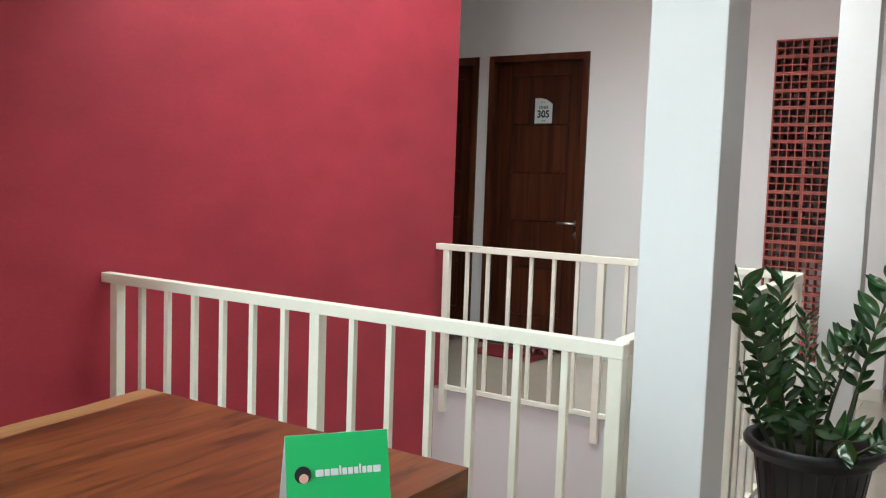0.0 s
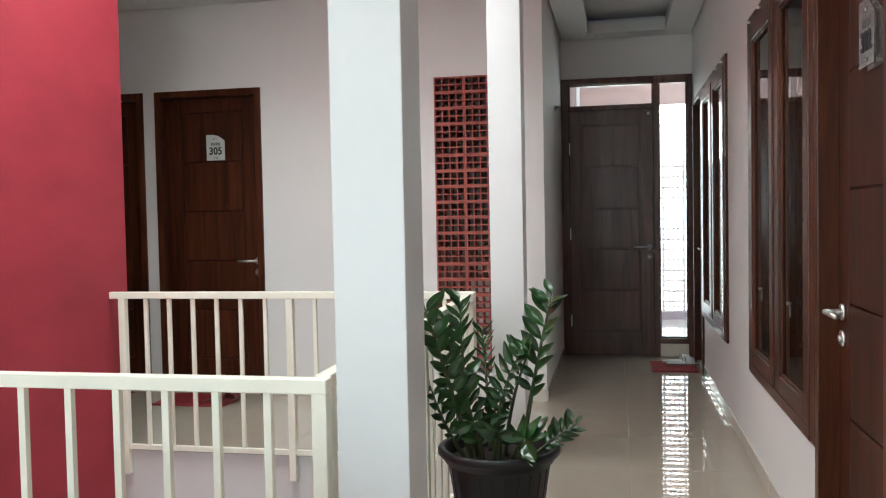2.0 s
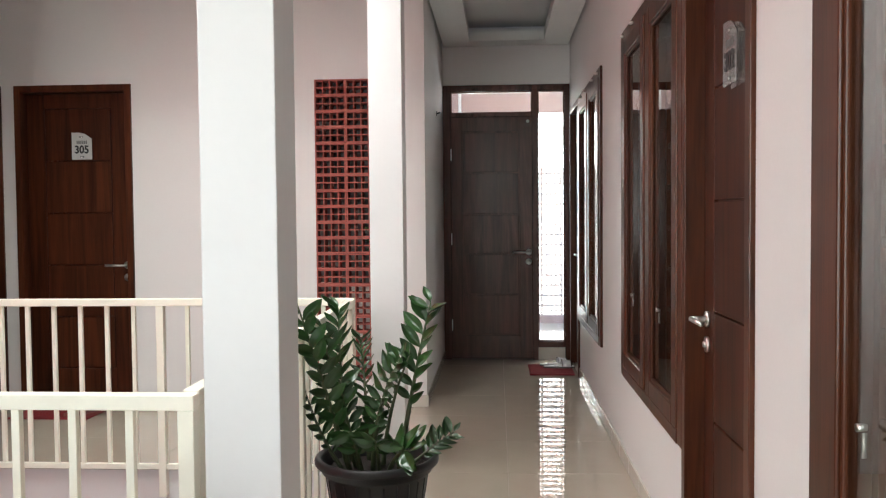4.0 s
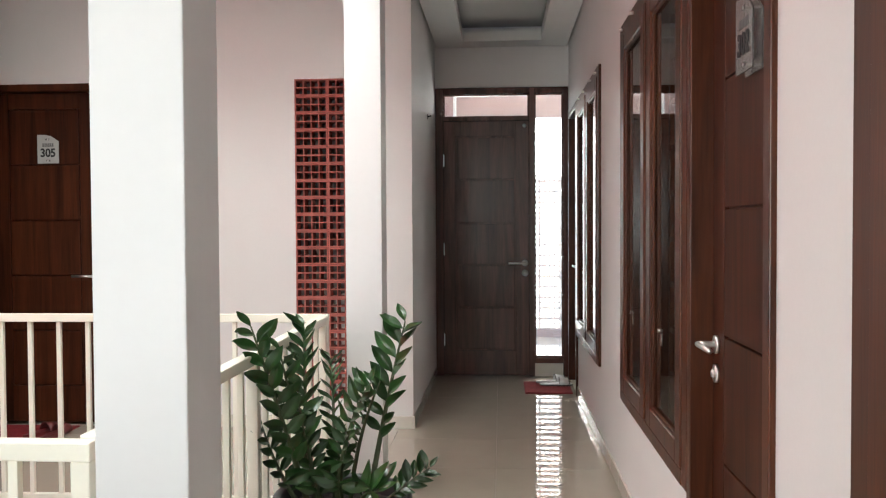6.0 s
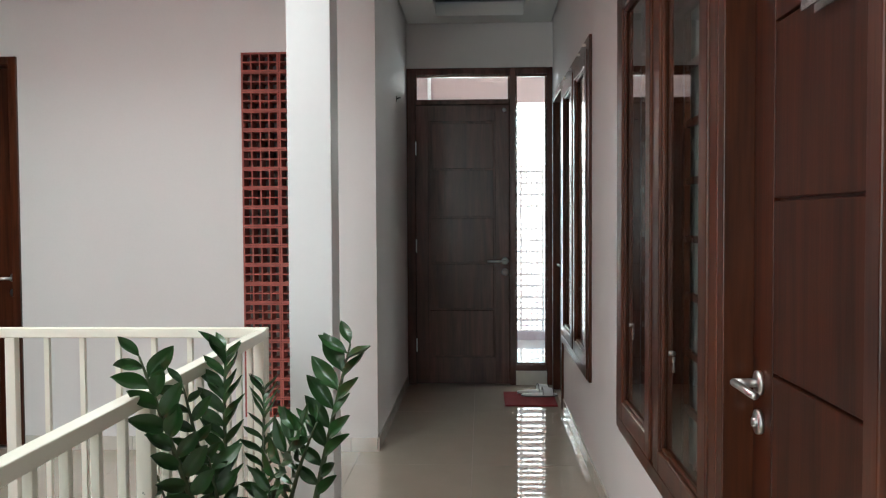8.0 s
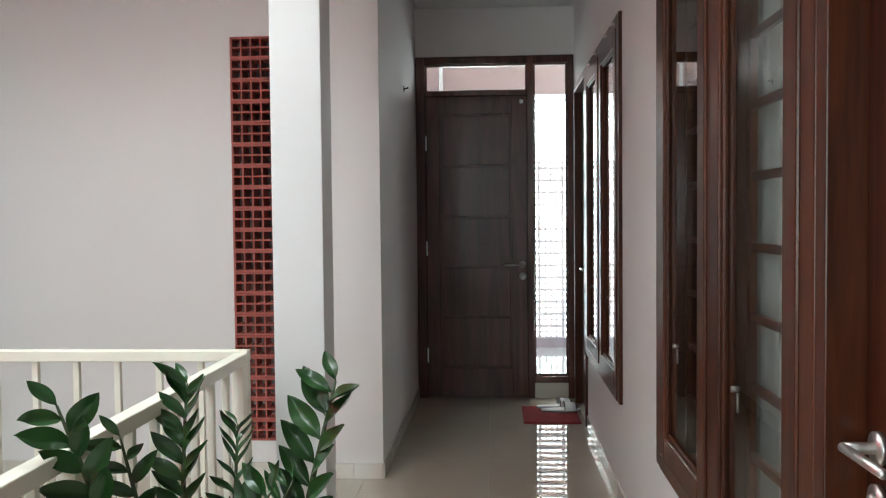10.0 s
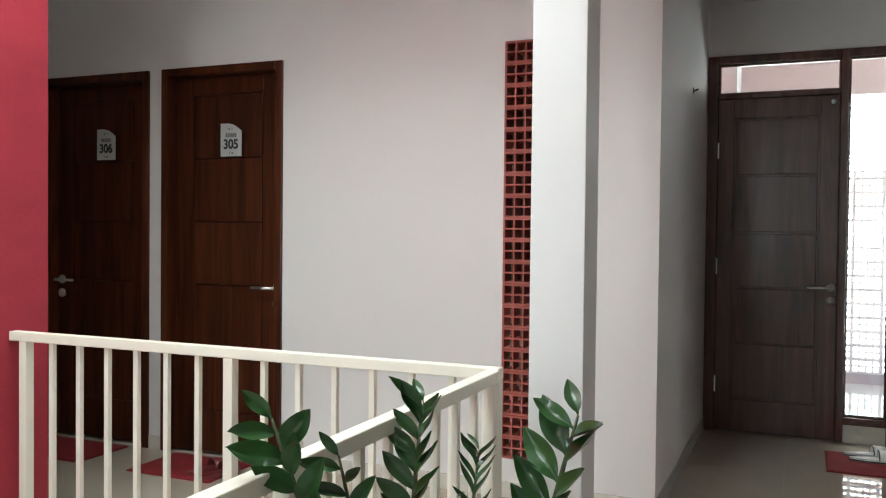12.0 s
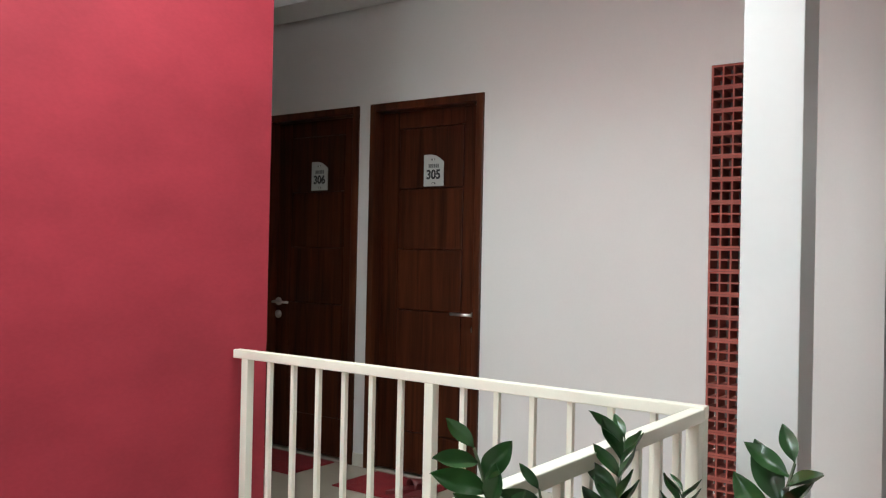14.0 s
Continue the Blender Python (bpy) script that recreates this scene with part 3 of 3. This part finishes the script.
skirting("baseboard", XC, YN, XC, YE - 0.002, (1, 0))
skirting("baseboard", -2.364, YN, XC - 0.001, YN, (0, -1))
skirting("baseboard", -3.255, YN, -3.167, YN, (0, -1))
skirting("baseboard", -6.0, YN, -4.058, YN, (0, -1))
skirting("baseboard", XW, -0.045, XW, 2.05, (1, 0))


# ---- potted plant ----
plant = thing("potted_plant", pose(-0.41, 3.264, 0), "glossy green zamioculcas in a black plastic pot on the floor", "plant")
pot = part("pot", lathe([(0.140, 0.0), (0.146, 0.004), (0.190, 0.292), (0.193, 0.300), (0.206, 0.303), (0.212, 0.322), (0.224, 0.326), (0.231, 0.334), (0.232, 0.346), (0.228, 0.356), (0.219, 0.360), (0.209, 0.357), (0.203, 0.348), (0.190, 0.300), (0.188, 0.296)], 64), POT, plant, "", True)
for k in range(24):
    a = 2 * math.pi * k / 24
    bm = bmesh.new()
    rod(bm, (0.149 * math.cos(a), 0.149 * math.sin(a), 0.03), (0.188 * math.cos(a), 0.188 * math.sin(a), 0.285), 0.0042, n=6)
    part("rib", bm, POT, pot, "", True)
bm = bmesh.new()
n = 40
ring = [[bm.verts.new((r * math.cos(2 * math.pi * k / n), r * math.sin(2 * math.pi * k / n), 0.306 + 0.016 * noise.noise((9 * r * math.cos(2 * math.pi * k / n), 9 * r * math.sin(2 * math.pi * k / n), 3)))) for k in range(n)] for r in (0.189, 0.14, 0.09, 0.03)]
for a, b in zip(ring, ring[1:]):
    for k in range(n):
        bm.faces.new((a[k], a[(k + 1) % n], b[(k + 1) % n], b[k]))
bm.faces.new(ring[-1])
part("soil", bm, SOIL, plant, "", True)
bm = bmesh.new()
bmesh.ops.create_icosphere(bm, subdivisions=2, radius=0.019)
for v in bm.verts:
    v.co = Vector((v.co.x * 1.25, v.co.y * 0.8, v.co.z * 0.6)) * (1 + 0.25 * noise.noise(v.co * 60)) + Vector((0.075, -0.155, 0.318))
part("pebble", bm, BRICK, plant, "small broken terracotta pebble on the soil", True)


def leaf_mesh(length, width, fold, droop, twist):
    """A pointed egg-shaped leaf along +y on a short stalk, hollowed along its midrib."""
    bm = bmesh.new()
    rows = []
    n = 12
    for k in range(n + 1):
        t = k / n
        u = max(0.0, (t - 0.05) / 0.95)
        half = width / 2 * max(0.06, (math.sin(math.pi * u ** 0.92) ** 0.82 if 0 < u < 1 else 0.0))
        if k == n:
            half = width * 0.012
        y, z = t * length, -droop * t * t + 0.004 * math.sin(7 * t)
        turn = twist * t
        row = []
        for q in (-1, -0.66, -0.3, 0, 0.3, 0.66, 1):
            dx = q * half
            dz = abs(q) ** 1.4 * half * fold + 0.0014 * math.sin(9 * t + 2 * q) * abs(q) - (0.0016 if q == 0 else 0)
            row.append(bm.verts.new((dx * math.cos(turn) - dz * math.sin(turn), y, z + dx * math.sin(turn) + dz * math.cos(turn))))
        rows.append(row)
    for a, b in zip(rows, rows[1:]):
        for k in range(6):
            bm.faces.new((a[k], a[k + 1], b[k + 1], b[k]))
    return mesh_of("leaf", bm, LEAF, True)


LEAVES = [leaf_mesh(0.108, 0.043, 0.34, 0.008, 0.2), leaf_mesh(0.108, 0.040, 0.50, -0.006, -0.3), leaf_mesh(0.108, 0.045, 0.26, 0.022, 0.1), leaf_mesh(0.108, 0.041, 0.60, 0.012, -0.1), leaf_mesh(0.108, 0.043, 0.42, 0.018, 0.4)]
rng = random.Random(4)


def zz_stem(base, tip, bend, pairs, face, vee=25, size=1.0, bare=0.30, thick=1.0, slim=1.0, angle=52):
    """One arching frond: a thick tapered stem with two rows of leaves that stand in a V open towards face."""
    base, tip, face = Vector(base), Vector(tip), Vector(face).normalized()
    mid = (base + tip) / 2 + Vector(bend)
    pts = [(1 - t) ** 2 * base + 2 * t * (1 - t) * mid + t * t * tip for t in [k / 14 for k in range(15)]]
    bm = bmesh.new()
    rings = []
    for k, p in enumerate(pts):
        d = (pts[min(k + 1, 14)] - pts[max(k - 1, 0)]).normalized()
        u = d.cross(Vector((0.3, 1, 0.1))).normalized()
        v = d.cross(u)
        r = (0.0085 * (1 - k / 14) ** 0.8 + 0.0024) * thick
        rings.append([bm.verts.new(p + r * (math.cos(a) * u + math.sin(a) * v)) for a in [2 * math.pi * j / 8 for j in range(8)]])
    for a, b in zip(rings, rings[1:]):
        for j in range(8):
            bm.faces.new((a[j], a[(j + 1) % 8], b[(j + 1) % 8], b[j]))
    bm.faces.new(rings[0])
    bm.faces.new(rings[-1])
    stem = part("stem", bm, STEM, plant, "", True)
    count = pairs * 2
    for k in range(count + 1):
        t = min(1.0, bare + (1 - bare) * k / count)
        i = min(13, int(t * 14))
        p = pts[i].lerp(pts[i + 1], t * 14 - i)
        d = (pts[i + 1] - pts[i]).normalized()
        nrm = (face - face.dot(d) * d).normalized()
        out = nrm.cross(d).normalized()
        along = k / count
        if k == count:
            v, spread, sgn = 0.35, rng.uniform(0.35, 0.75), 1
        else:
            v = math.radians(vee) + rng.uniform(-0.22, 0.22)
            spread = math.radians(angle) * (1.08 - 0.30 * along ** 2 + (0.45 if k > count - 3 else 0)) + rng.uniform(-0.16, 0.16)
            sgn = 1 if k % 2 else -1
        side = (out * sgn * math.cos(v) + nrm * math.sin(v)).normalized()
        y = (d * math.cos(spread) + side * math.sin(spread)).normalized()
        z = (nrm * math.cos(v) - out * sgn * math.sin(v)) + Vector((rng.uniform(-0.2, 0.2), rng.uniform(-0.2, 0.2), rng.uniform(-0.1, 0.25) + (0.55 if k > count - 4 else 0)))
        x = y.cross(z).normalized()
        z = x.cross(y)
        q = size * rng.uniform(0.86, 1.1) * (0.64 + 0.40 * math.sin(math.pi * min(1.0, 0.12 + 0.55 * along)))
        if k == count:
            q *= 0.68
        lf = part("leaf", LEAVES[rng.randrange(5)], LEAF, stem)
        lf.matrix_basis = Matrix.Translation(p) @ Matrix((x, y, z)).transposed().to_4x4() @ Matrix.Diagonal((q * slim, q, q, 1))


# fronds by where they leave the soil and where they end, from the pot's middle
zz_stem((0.085, -0.02, 0.30), (0.195, 0.155, 0.912), (-0.02, 0, -0.03), 8, (-0.45, -0.85, 0.05), 34, 1.04, 0.40, 1.1, 1.0, 50)
zz_stem((-0.09, -0.06, 0.30), (-0.243, -0.205, 0.935), (0.015, 0, -0.03), 9, (0.45, -0.85, 0.15), 38, 1.0, 0.32, 1.05, 1.0, 45)
zz_stem((-0.11, 0.09, 0.30), (-0.200, 0.325, 0.872), (-0.02, -0.03, 0.02), 12, (0.08, -0.95, 0.20), 46, 0.90, 0.30, 0.9, 0.88, 46)
zz_stem((-0.05, 0.13, 0.30), (-0.142, 0.530, 0.722), (0.0, 0.02, 0.06), 9, (0.1, -0.9, 0.35), 52, 0.80, 0.34, 0.8, 0.62, 52)
zz_stem((-0.08, 0.01, 0.30), (-0.190, -0.070, 0.845), (-0.01, 0, 0.0), 7, (0.15, -0.9, 0.35), 36, 0.74, 0.36, 0.9, 0.8)
zz_stem((-0.01, -0.04, 0.30), (0.105, -0.055, 0.735), (-0.05, 0.0, 0.05), 8, (-0.55, -0.7, 0.5), 30, 0.88, 0.36, 1.0, 0.95, 58)
zz_stem((0.02, 0.02, 0.30), (0.120, 0.060, 0.720), (-0.035, 0.0, 0.02), 7, (-0.7, -0.45, 0.45), 42, 0.72, 0.36, 0.9, 0.62, 62)
zz_stem((0.10, -0.05, 0.30), (0.285, 0.070, 0.425), (-0.02, 0, 0.0), 6, (-0.30, -0.75, 0.6), 22, 0.74, 0.42, 0.8, 1.05)
zz_stem((0.05, -0.09, 0.30), (0.145, -0.195, 0.425), (-0.01, -0.02, 0.06), 4, (0.1, -0.85, 0.55), 10, 0.98, 0.45, 0.9, 1.15)
zz_stem((0.02, -0.07, 0.30), (0.020, -0.175, 0.455), (0.0, -0.02, 0.05), 3, (-0.1, -0.85, 0.5), 12, 0.92, 0.5, 0.8, 1.1)
zz_stem((-0.11, -0.05, 0.30), (-0.244, -0.090, 0.600), (-0.02, 0, -0.03), 6, (0.75, -0.55, 0.1), 30, 0.76, 0.30, 0.85, 0.9)
zz_stem((-0.06, -0.02, 0.30), (-0.130, -0.060, 0.660), (-0.01, 0, 0.0), 6, (0.5, -0.8, 0.3), 25, 0.82, 0.42, 0.9, 1.0)
zz_stem((-0.04, -0.08, 0.30), (-0.075, -0.150, 0.480), (0, 0, 0.03), 4, (0.0, -0.8, 0.6), 18, 0.85, 0.4, 0.8, 1.0)
zz_stem((-0.02, 0.03, 0.30), (-0.020, 0.040, 0.560), (0.0, 0, 0.0), 6, (0.3, -0.9, 0.2), 30, 0.72, 0.36, 0.9, 0.9)

# ---- slab table with a folded card ----
table = thing("table", pose(0, 0, 0), "red-brown live-edge slab wood table with pale sapwood edge", "table")
TZ, TH = 0.75, 0.055
ys = [-0.02 + 1.28 * k / 40 for k in range(41)]


def left_edge(y):
    return -1.372 - 0.055 * math.sin(min(y, 1.4) * 3.1 - 2.5) + 0.005 * math.sin(19 * y)


def strip(fa, fb, z0, z1, under):
    """A slab between two edge lines that run along y; under: how far the left edge slopes in below."""
    bm = bmesh.new()
    rows = []
    for y in ys:
        a, b = fa(y), fb(y)
        rows.append([bm.verts.new(v) for v in ((a, y, z1), (b, y, z1), (b, y, z0), (a + under, y, z0))])
    for p, q in zip(rows, rows[1:]):
        for k in range(4):
            bm.faces.new((p[k], p[(k + 1) % 4], q[(k + 1) % 4], q[k]))
    bm.faces.new(rows[0])
    bm.faces.new(rows[-1][::-1])
    return bm


def sap_line(y):
    return left_edge(y) + 0.066 + 0.012 * math.sin(3.2 * y + 1.0)


part("tabletop", strip(sap_line, lambda y: -0.628 - 0.004 * math.sin(9 * y), TZ - TH, TZ, 0.0), TABLE, table)
part("live_edge", strip(left_edge, sap_line, TZ - TH, TZ, 0.03), SAP, table, "pale sapwood live edge")
for y in (0.20, 1.05):
    part("leg", block(-1.27, -1.19, y - 0.04, y + 0.04, 0, TZ - TH, 0.006), TABLE, table)
    part("leg", block(-0.82, -0.74, y - 0.04, y + 0.04, 0, TZ - TH, 0.006), TABLE, table)
    part("stretcher", block(-1.19, -0.82, y - 0.03, y + 0.03, 0.60, TZ - TH, 0.004), TABLE, table)

card = thing("tent_card", pose(-0.737, 0.945, TZ, 0, 0, 53.4), "folded green card with white print standing on the table", "card")
CW, CHT, CD = 0.148, 0.105, 0.032


def card_leaf(sgn, t=0.0012):
    bm = bmesh.new()
    vs = []
    for dy in (0.0, t * sgn):
        vs.append([bm.verts.new(v) for v in ((0, sgn * CD + dy, 0), (CW, sgn * CD + dy, 0), (CW, dy, CHT), (0, dy, CHT))])
    bm.faces.new(vs[0])
    bm.faces.new(vs[1])
    for k in range(4):
        bm.faces.new((vs[0][k], vs[0][(k + 1) % 4], vs[1][(k + 1) % 4], vs[1][k]))
    return bm


front = part("front", card_leaf(-1), GREEN, card)
part("back", card_leaf(1), PAPER, card, "white inner side")
tilt = math.degrees(math.atan2(CD, CHT))
tiltm = pose(0, -CD - 0.0022, 0, -tilt, 0, 0)
x = 0.041
for w in (0.0125, 0.008, 0.0125, 0.003, 0.0075, 0.008, 0.007, 0.003, 0.0065, 0.008, 0.0125):
    b = part("print", block(x, x + w * 0.88, -0.001, 0.0, 0.052, 0.0615 if w > 0.0032 else 0.065, 0.0008), PAPER, front)
    b.matrix_basis = tiltm
    x += w * 0.88 + 0.0016
bm = rod(bmesh.new(), (0.023, -0.001, 0.056), (0.023, 0.0, 0.056), 0.0118, n=20)
b = part("emblem", bm, INK, front)
b.matrix_basis = tiltm
bm = rod(bmesh.new(), (0.024, -0.0018, 0.051), (0.024, -0.001, 0.051), 0.0065, n=16)
b = part("emblem", bm, SKIN, front)
b.matrix_basis = tiltm


# ---- mats and slippers ----
def door_mat(x0, x1, y0, y1, label):
    root = thing("door_mat", pose((x0 + x1) / 2, (y0 + y1) / 2, 0), label, "mat", "door mats")
    w, d = (x1 - x0) / 2, (y1 - y0) / 2
    part("carpet", block(-w + 0.008, w - 0.008, -d + 0.008, d - 0.008, 0.001, 0.010, 0.003), MAT, root)
    for a in ((-w, w, -d, -d + 0.008), (-w, w, d - 0.008, d), (-w, -w + 0.008, -d + 0.008, d - 0.008), (w - 0.008, w, -d + 0.008, d - 0.008)):
        part("binding", block(*a, 0.0005, 0.008, 0.002), MAT, root)
    return root


door_mat(-3.03, -2.51, 5.25, 5.63, "red ribbed carpet mat before door 305")
door_mat(-3.96, -3.37, 5.26, 5.63, "red ribbed carpet mat before door 306")
door_mat(0.294, 0.645, 6.79, 7.25, "red ribbed carpet mat at the corridor's end")


def slipper(m, mat, label, trim=None):
    root = thing("slipper", m, label, "slipper", "slippers")
    bm = bmesh.new()
    outline = []
    for k in range(32):
        a = 2 * math.pi * k / 32
        y = 0.125 * math.sin(a)
        x = (0.036 + 0.011 * math.sin(a) - 0.006 * math.sin(a) ** 2) * math.cos(a)
        outline.append((x, y))
    f = bm.faces.new([bm.verts.new((x, y, 0.0)) for x, y in outline])
    r = bmesh.ops.extrude_face_region(bm, geom=[f])
    bmesh.ops.translate(bm, verts=[v for v in r["geom"] if isinstance(v, bmesh.types.BMVert)], vec=(0, 0, 0.018))
    part("sole", bm, mat, root)
    bm = bmesh.new()
    rows = []
    for j in range(2):
        row = []
        for k in range(9):
            a = math.pi * k / 8
            row.append((0.047 * math.cos(a), 0.02 + 0.07 * j, 0.016 + (0.045 - 0.008 * j) * math.sin(a)))
        rows.append(row)
    lo = [[bm.verts.new(v) for v in row] for row in rows]
    hi = [[bm.verts.new((v[0] * 1.08, v[1], v[2] * 1.08)) for v in row] for row in rows]
    for k in range(8):
        bm.faces.new((lo[0][k], lo[0][k + 1], lo[1][k + 1], lo[1][k]))
        bm.faces.new((hi[0][k], hi[0][k + 1], hi[1][k + 1], hi[1][k]))
        bm.faces.new((lo[0][k], lo[0][k + 1], hi[0][k + 1], hi[0][k]))
        bm.faces.new((lo[1][k], lo[1][k + 1], hi[1][k + 1], hi[1][k]))
    part("strap", bm, mat, root, "", True)
    if trim:
        for j in range(2):
            bm = bmesh.new()
            for a, b in zip(rows[j], rows[j][1:]):
                rod(bm, Vector(a) * 1.06, Vector(b) * 1.06, 0.0026)
            part("piping", bm, trim, root, "black piping")
        bm = bmesh.new()
        for k in range(32):
            a, b = outline[k], outline[(k + 1) % 32]
            rod(bm, (a[0], a[1], 0.0045), (b[0], b[1], 0.0045), 0.0035)
        part("welt", bm, trim, root, "black welt")
    return root


slipper(pose(0.515, 7.19, 0.0112, 0, 0, -80), WHITEPLASTIC, "white slipper with black piping on the red mat", INK)
slipper(pose(0.54, 7.08, 0.0112, 0, 0, -87), WHITEPLASTIC, "white slipper with black piping on the red mat", INK)
slipper(pose(-2.63, 5.40, 0.0102, 0, 0, -25), BROWNRUBBER, "dark red rubber slipper on a mat")
slipper(pose(-2.53, 5.37, 0.0102, 0, 0, -12), BROWNRUBBER, "dark red rubber slipper on a mat")

# small hook on the corridor's short wall, and the tray's spotlight
hook = thing("wall_hook", pose(XC, 6.785, 2.047), "small dark metal hook on the wall", "hook")
part("plate", block(0, 0.004, -0.012, 0.012, -0.018, 0.018, 0.001), DARKMETAL, hook)
part("peg", rod(bmesh.new(), (0.004, 0, 0.0), (0.03, 0, 0.008), 0.005), DARKMETAL, hook)
spot = thing("ceiling_spotlight", pose(0.14, 6.05, ZC + 0.15), "small steel recessed ceiling spotlight, switched off", "lamp")
part("ring", lathe([(0.03, 0.0), (0.045, 0.0), (0.046, -0.006), (0.030, -0.010)], 24), STEEL, spot)
part("bulb", lathe([(0.028, -0.002), (0.026, -0.012), (0.012, -0.018)], 20), ACRYLIC, spot, "", True)

# ---- balcony beyond the door ----
solid("ground", block(-900, 900, -900, 900, -9.2, -9.0), CONCRETE, "grey ground far below", "ground", "structure")
solid("floor_balcony", block(-1.5, 2.5, YE + 0.15, 9.1, -0.12, 0.14), SKIRT, "pale balcony floor in daylight", "floor", "structure")
solid("wall_balcony", block(-1.5, 2.5, 8.95, 9.05, 0.14, 0.215), PINK, "pale pink balcony kerb wall", "wall", "structure")
solid("beam_balcony", block(-1.5, 2.5, 8.90, 9.05, 2.285, 2.95), PINK, "pale pink balcony beam", "beam", "structure")

solid("roof_balcony", block(-1.5, 2.5, YE + 0.15, 8.80, 2.85, 2.95), PINK, "pale pink balcony soffit", "ceiling", "structure")

solid("pillar_balcony", block(-1.5, -0.345, 8.80, 9.05, 0.14, 2.283), PINK, "pale pink balcony pillar", "pillar", "structure")
solid("pillar_edge_line", rod(bmesh.new(), (-0.325, 8.86, 0.141), (-0.325, 8.86, 2.84), 0.016, n=16), WHITEPLASTIC, "thin white upright line beside the balcony pillar", "pipe", "", None, True)

solid("backdrop", block(-45, 45, 62, 62.2, -8.9, 40), SKYGLOW, "glowing sheet standing in for bright sky and distance beyond the balcony", "backdrop", "structure")

# service shaft behind the block screen, roofed but for a slot to the sky, its walls painted dark as shade, with a pale
# ledge and a shrub on it
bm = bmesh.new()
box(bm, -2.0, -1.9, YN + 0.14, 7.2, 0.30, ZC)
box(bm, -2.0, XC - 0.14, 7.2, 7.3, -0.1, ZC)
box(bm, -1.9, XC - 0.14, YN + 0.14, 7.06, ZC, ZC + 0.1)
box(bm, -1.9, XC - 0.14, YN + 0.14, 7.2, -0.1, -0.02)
solid("wall_service", bm, GAPSHADE, "service shaft walls coloured dark to stand in for shade", "wall", "structure")
solid("ledge", block(-1.02, XC - 0.145, 6.30, 7.195, -0.015, 0.76, 0.004), CONCRETE, "pale concrete ledge in the service shaft", "ledge", "structure")
shrub = thing("shrub", pose(-0.86, 6.52, 0.761), "small green leafy shrub in a clay pot on the ledge", "plant")
part("pot", lathe([(0.055, 0.0), (0.075, 0.10), (0.082, 0.10), (0.082, 0.12), (0.070, 0.12)], 24), BRICK, shrub, "terracotta pot", True)
twig = part("stem", rod(bmesh.new(), (0, 0, 0.115), (0.01, 0.0, 0.36), 0.006, 0.003, n=8), STEM, shrub)
rng = random.Random(11)
for k in range(34):
    a, lift = rng.uniform(0, 2 * math.pi), rng.uniform(-0.2, 0.9)
    y = Vector((math.cos(a), math.sin(a), lift)).normalized()
    x = y.cross(Vector((rng.uniform(-0.3, 0.3), rng.uniform(-0.3, 0.3), 1))).normalized()
    q = rng.uniform(0.8, 1.3)
    lf = part("leaf", LEAVES[k % 5], LEAF, shrub)
    lf.matrix_basis = Matrix.Translation((0, 0, 0.13 + 0.007 * k)) @ Matrix((x, y, x.cross(y))).transposed().to_4x4() @ Matrix.Diagonal((q, q, q, 1))


# ---- pierced blocks ----
def pierced(w, h, d, cols, rows, edge, web, mat):
    bm = bmesh.new()
    cw = (w - 2 * edge - (cols - 1) * web) / cols
    ch = (h - 2 * edge - (rows - 1) * web) / rows
    x = 0.0
    for k in range(cols + 1):
        t = edge if k in (0, cols) else web
        box(bm, x, x + t, 0, d, 0, h)
        x += t + cw
    z = 0.0
    for j in range(rows + 1):
        t = edge if j in (0, rows) else web
        x = edge
        for k in range(cols):
            box(bm, x, x + cw, 0.0, d, z, z + t)
            x += cw + web
        z += t + ch
    return mesh_of("block", bm, mat)


screen = thing("block_screen", pose(-1.142, YN - 0.001, 0.182), "terracotta pierced block screen set into the white wall", "screen", "", "structure")
bw, bh = 0.2035, 0.1034
share = pierced(bw - 0.0015, bh - 0.0015, 0.095, 4, 2, 0.0096, 0.0072, BRICK)
jit = random.Random(2)
for r in range(19):
    for c in range(2):
        ob = part("block", share, BRICK, screen)
        ob.location = (c * bw + 0.0007, jit.uniform(0, 0.003), r * bh + 0.0007)
outer = thing("block_screen", pose(0.10, 8.96, 0.217), "pierced block screen along the balcony, its colour paled for daylight glare", "screen", "", "structure")
share = pierced(0.1995, 0.1032, 0.08, 4, 2, 0.0105, 0.0080, PALEBRICK)
for r in range(20):
    for c in range(6):
        ob = part("block", share, PALEBRICK, outer)
        ob.location = (c * 0.201, 0, r * 0.1045)

# ---- floor tiles ----
full = mesh_of("tile", block(0.0006, 0.5994, 0.0006, 0.5994, -0.012, 0.0, 0.0006), TILE)
TX, TY = 0.09, 0.03
for x0, x1, y0, y1 in ((VX1, XE, YS, YE + 0.14), (-6.0, VX1, VY1, YN), (XW, VX1, YS, VY0)):
    gx = TX + 0.6 * math.floor((x0 - TX) / 0.6)
    while gx < x1 - 0.001:
        gy = TY + 0.6 * math.floor((y0 - TY) / 0.6)
        while gy < y1 - 0.001:
            a0, a1, b0, b1 = max(gx, x0), min(gx + 0.6, x1), max(gy, y0), min(gy + 0.6, y1)
            if a1 - a0 > 0.599 and b1 - b0 > 0.599:
                part("tile", full, TILE, floor).location = (gx, gy, 0)
            elif a1 - a0 > 0.01 and b1 - b0 > 0.01:
                t = part("tile", block(0.0006, a1 - a0 - 0.0006, 0.0006, b1 - b0 - 0.0006, -0.012, 0.0, 0.0006), TILE, floor)
                t.location = (a0, b0, 0)
            gy += 0.6
        gx += 0.6
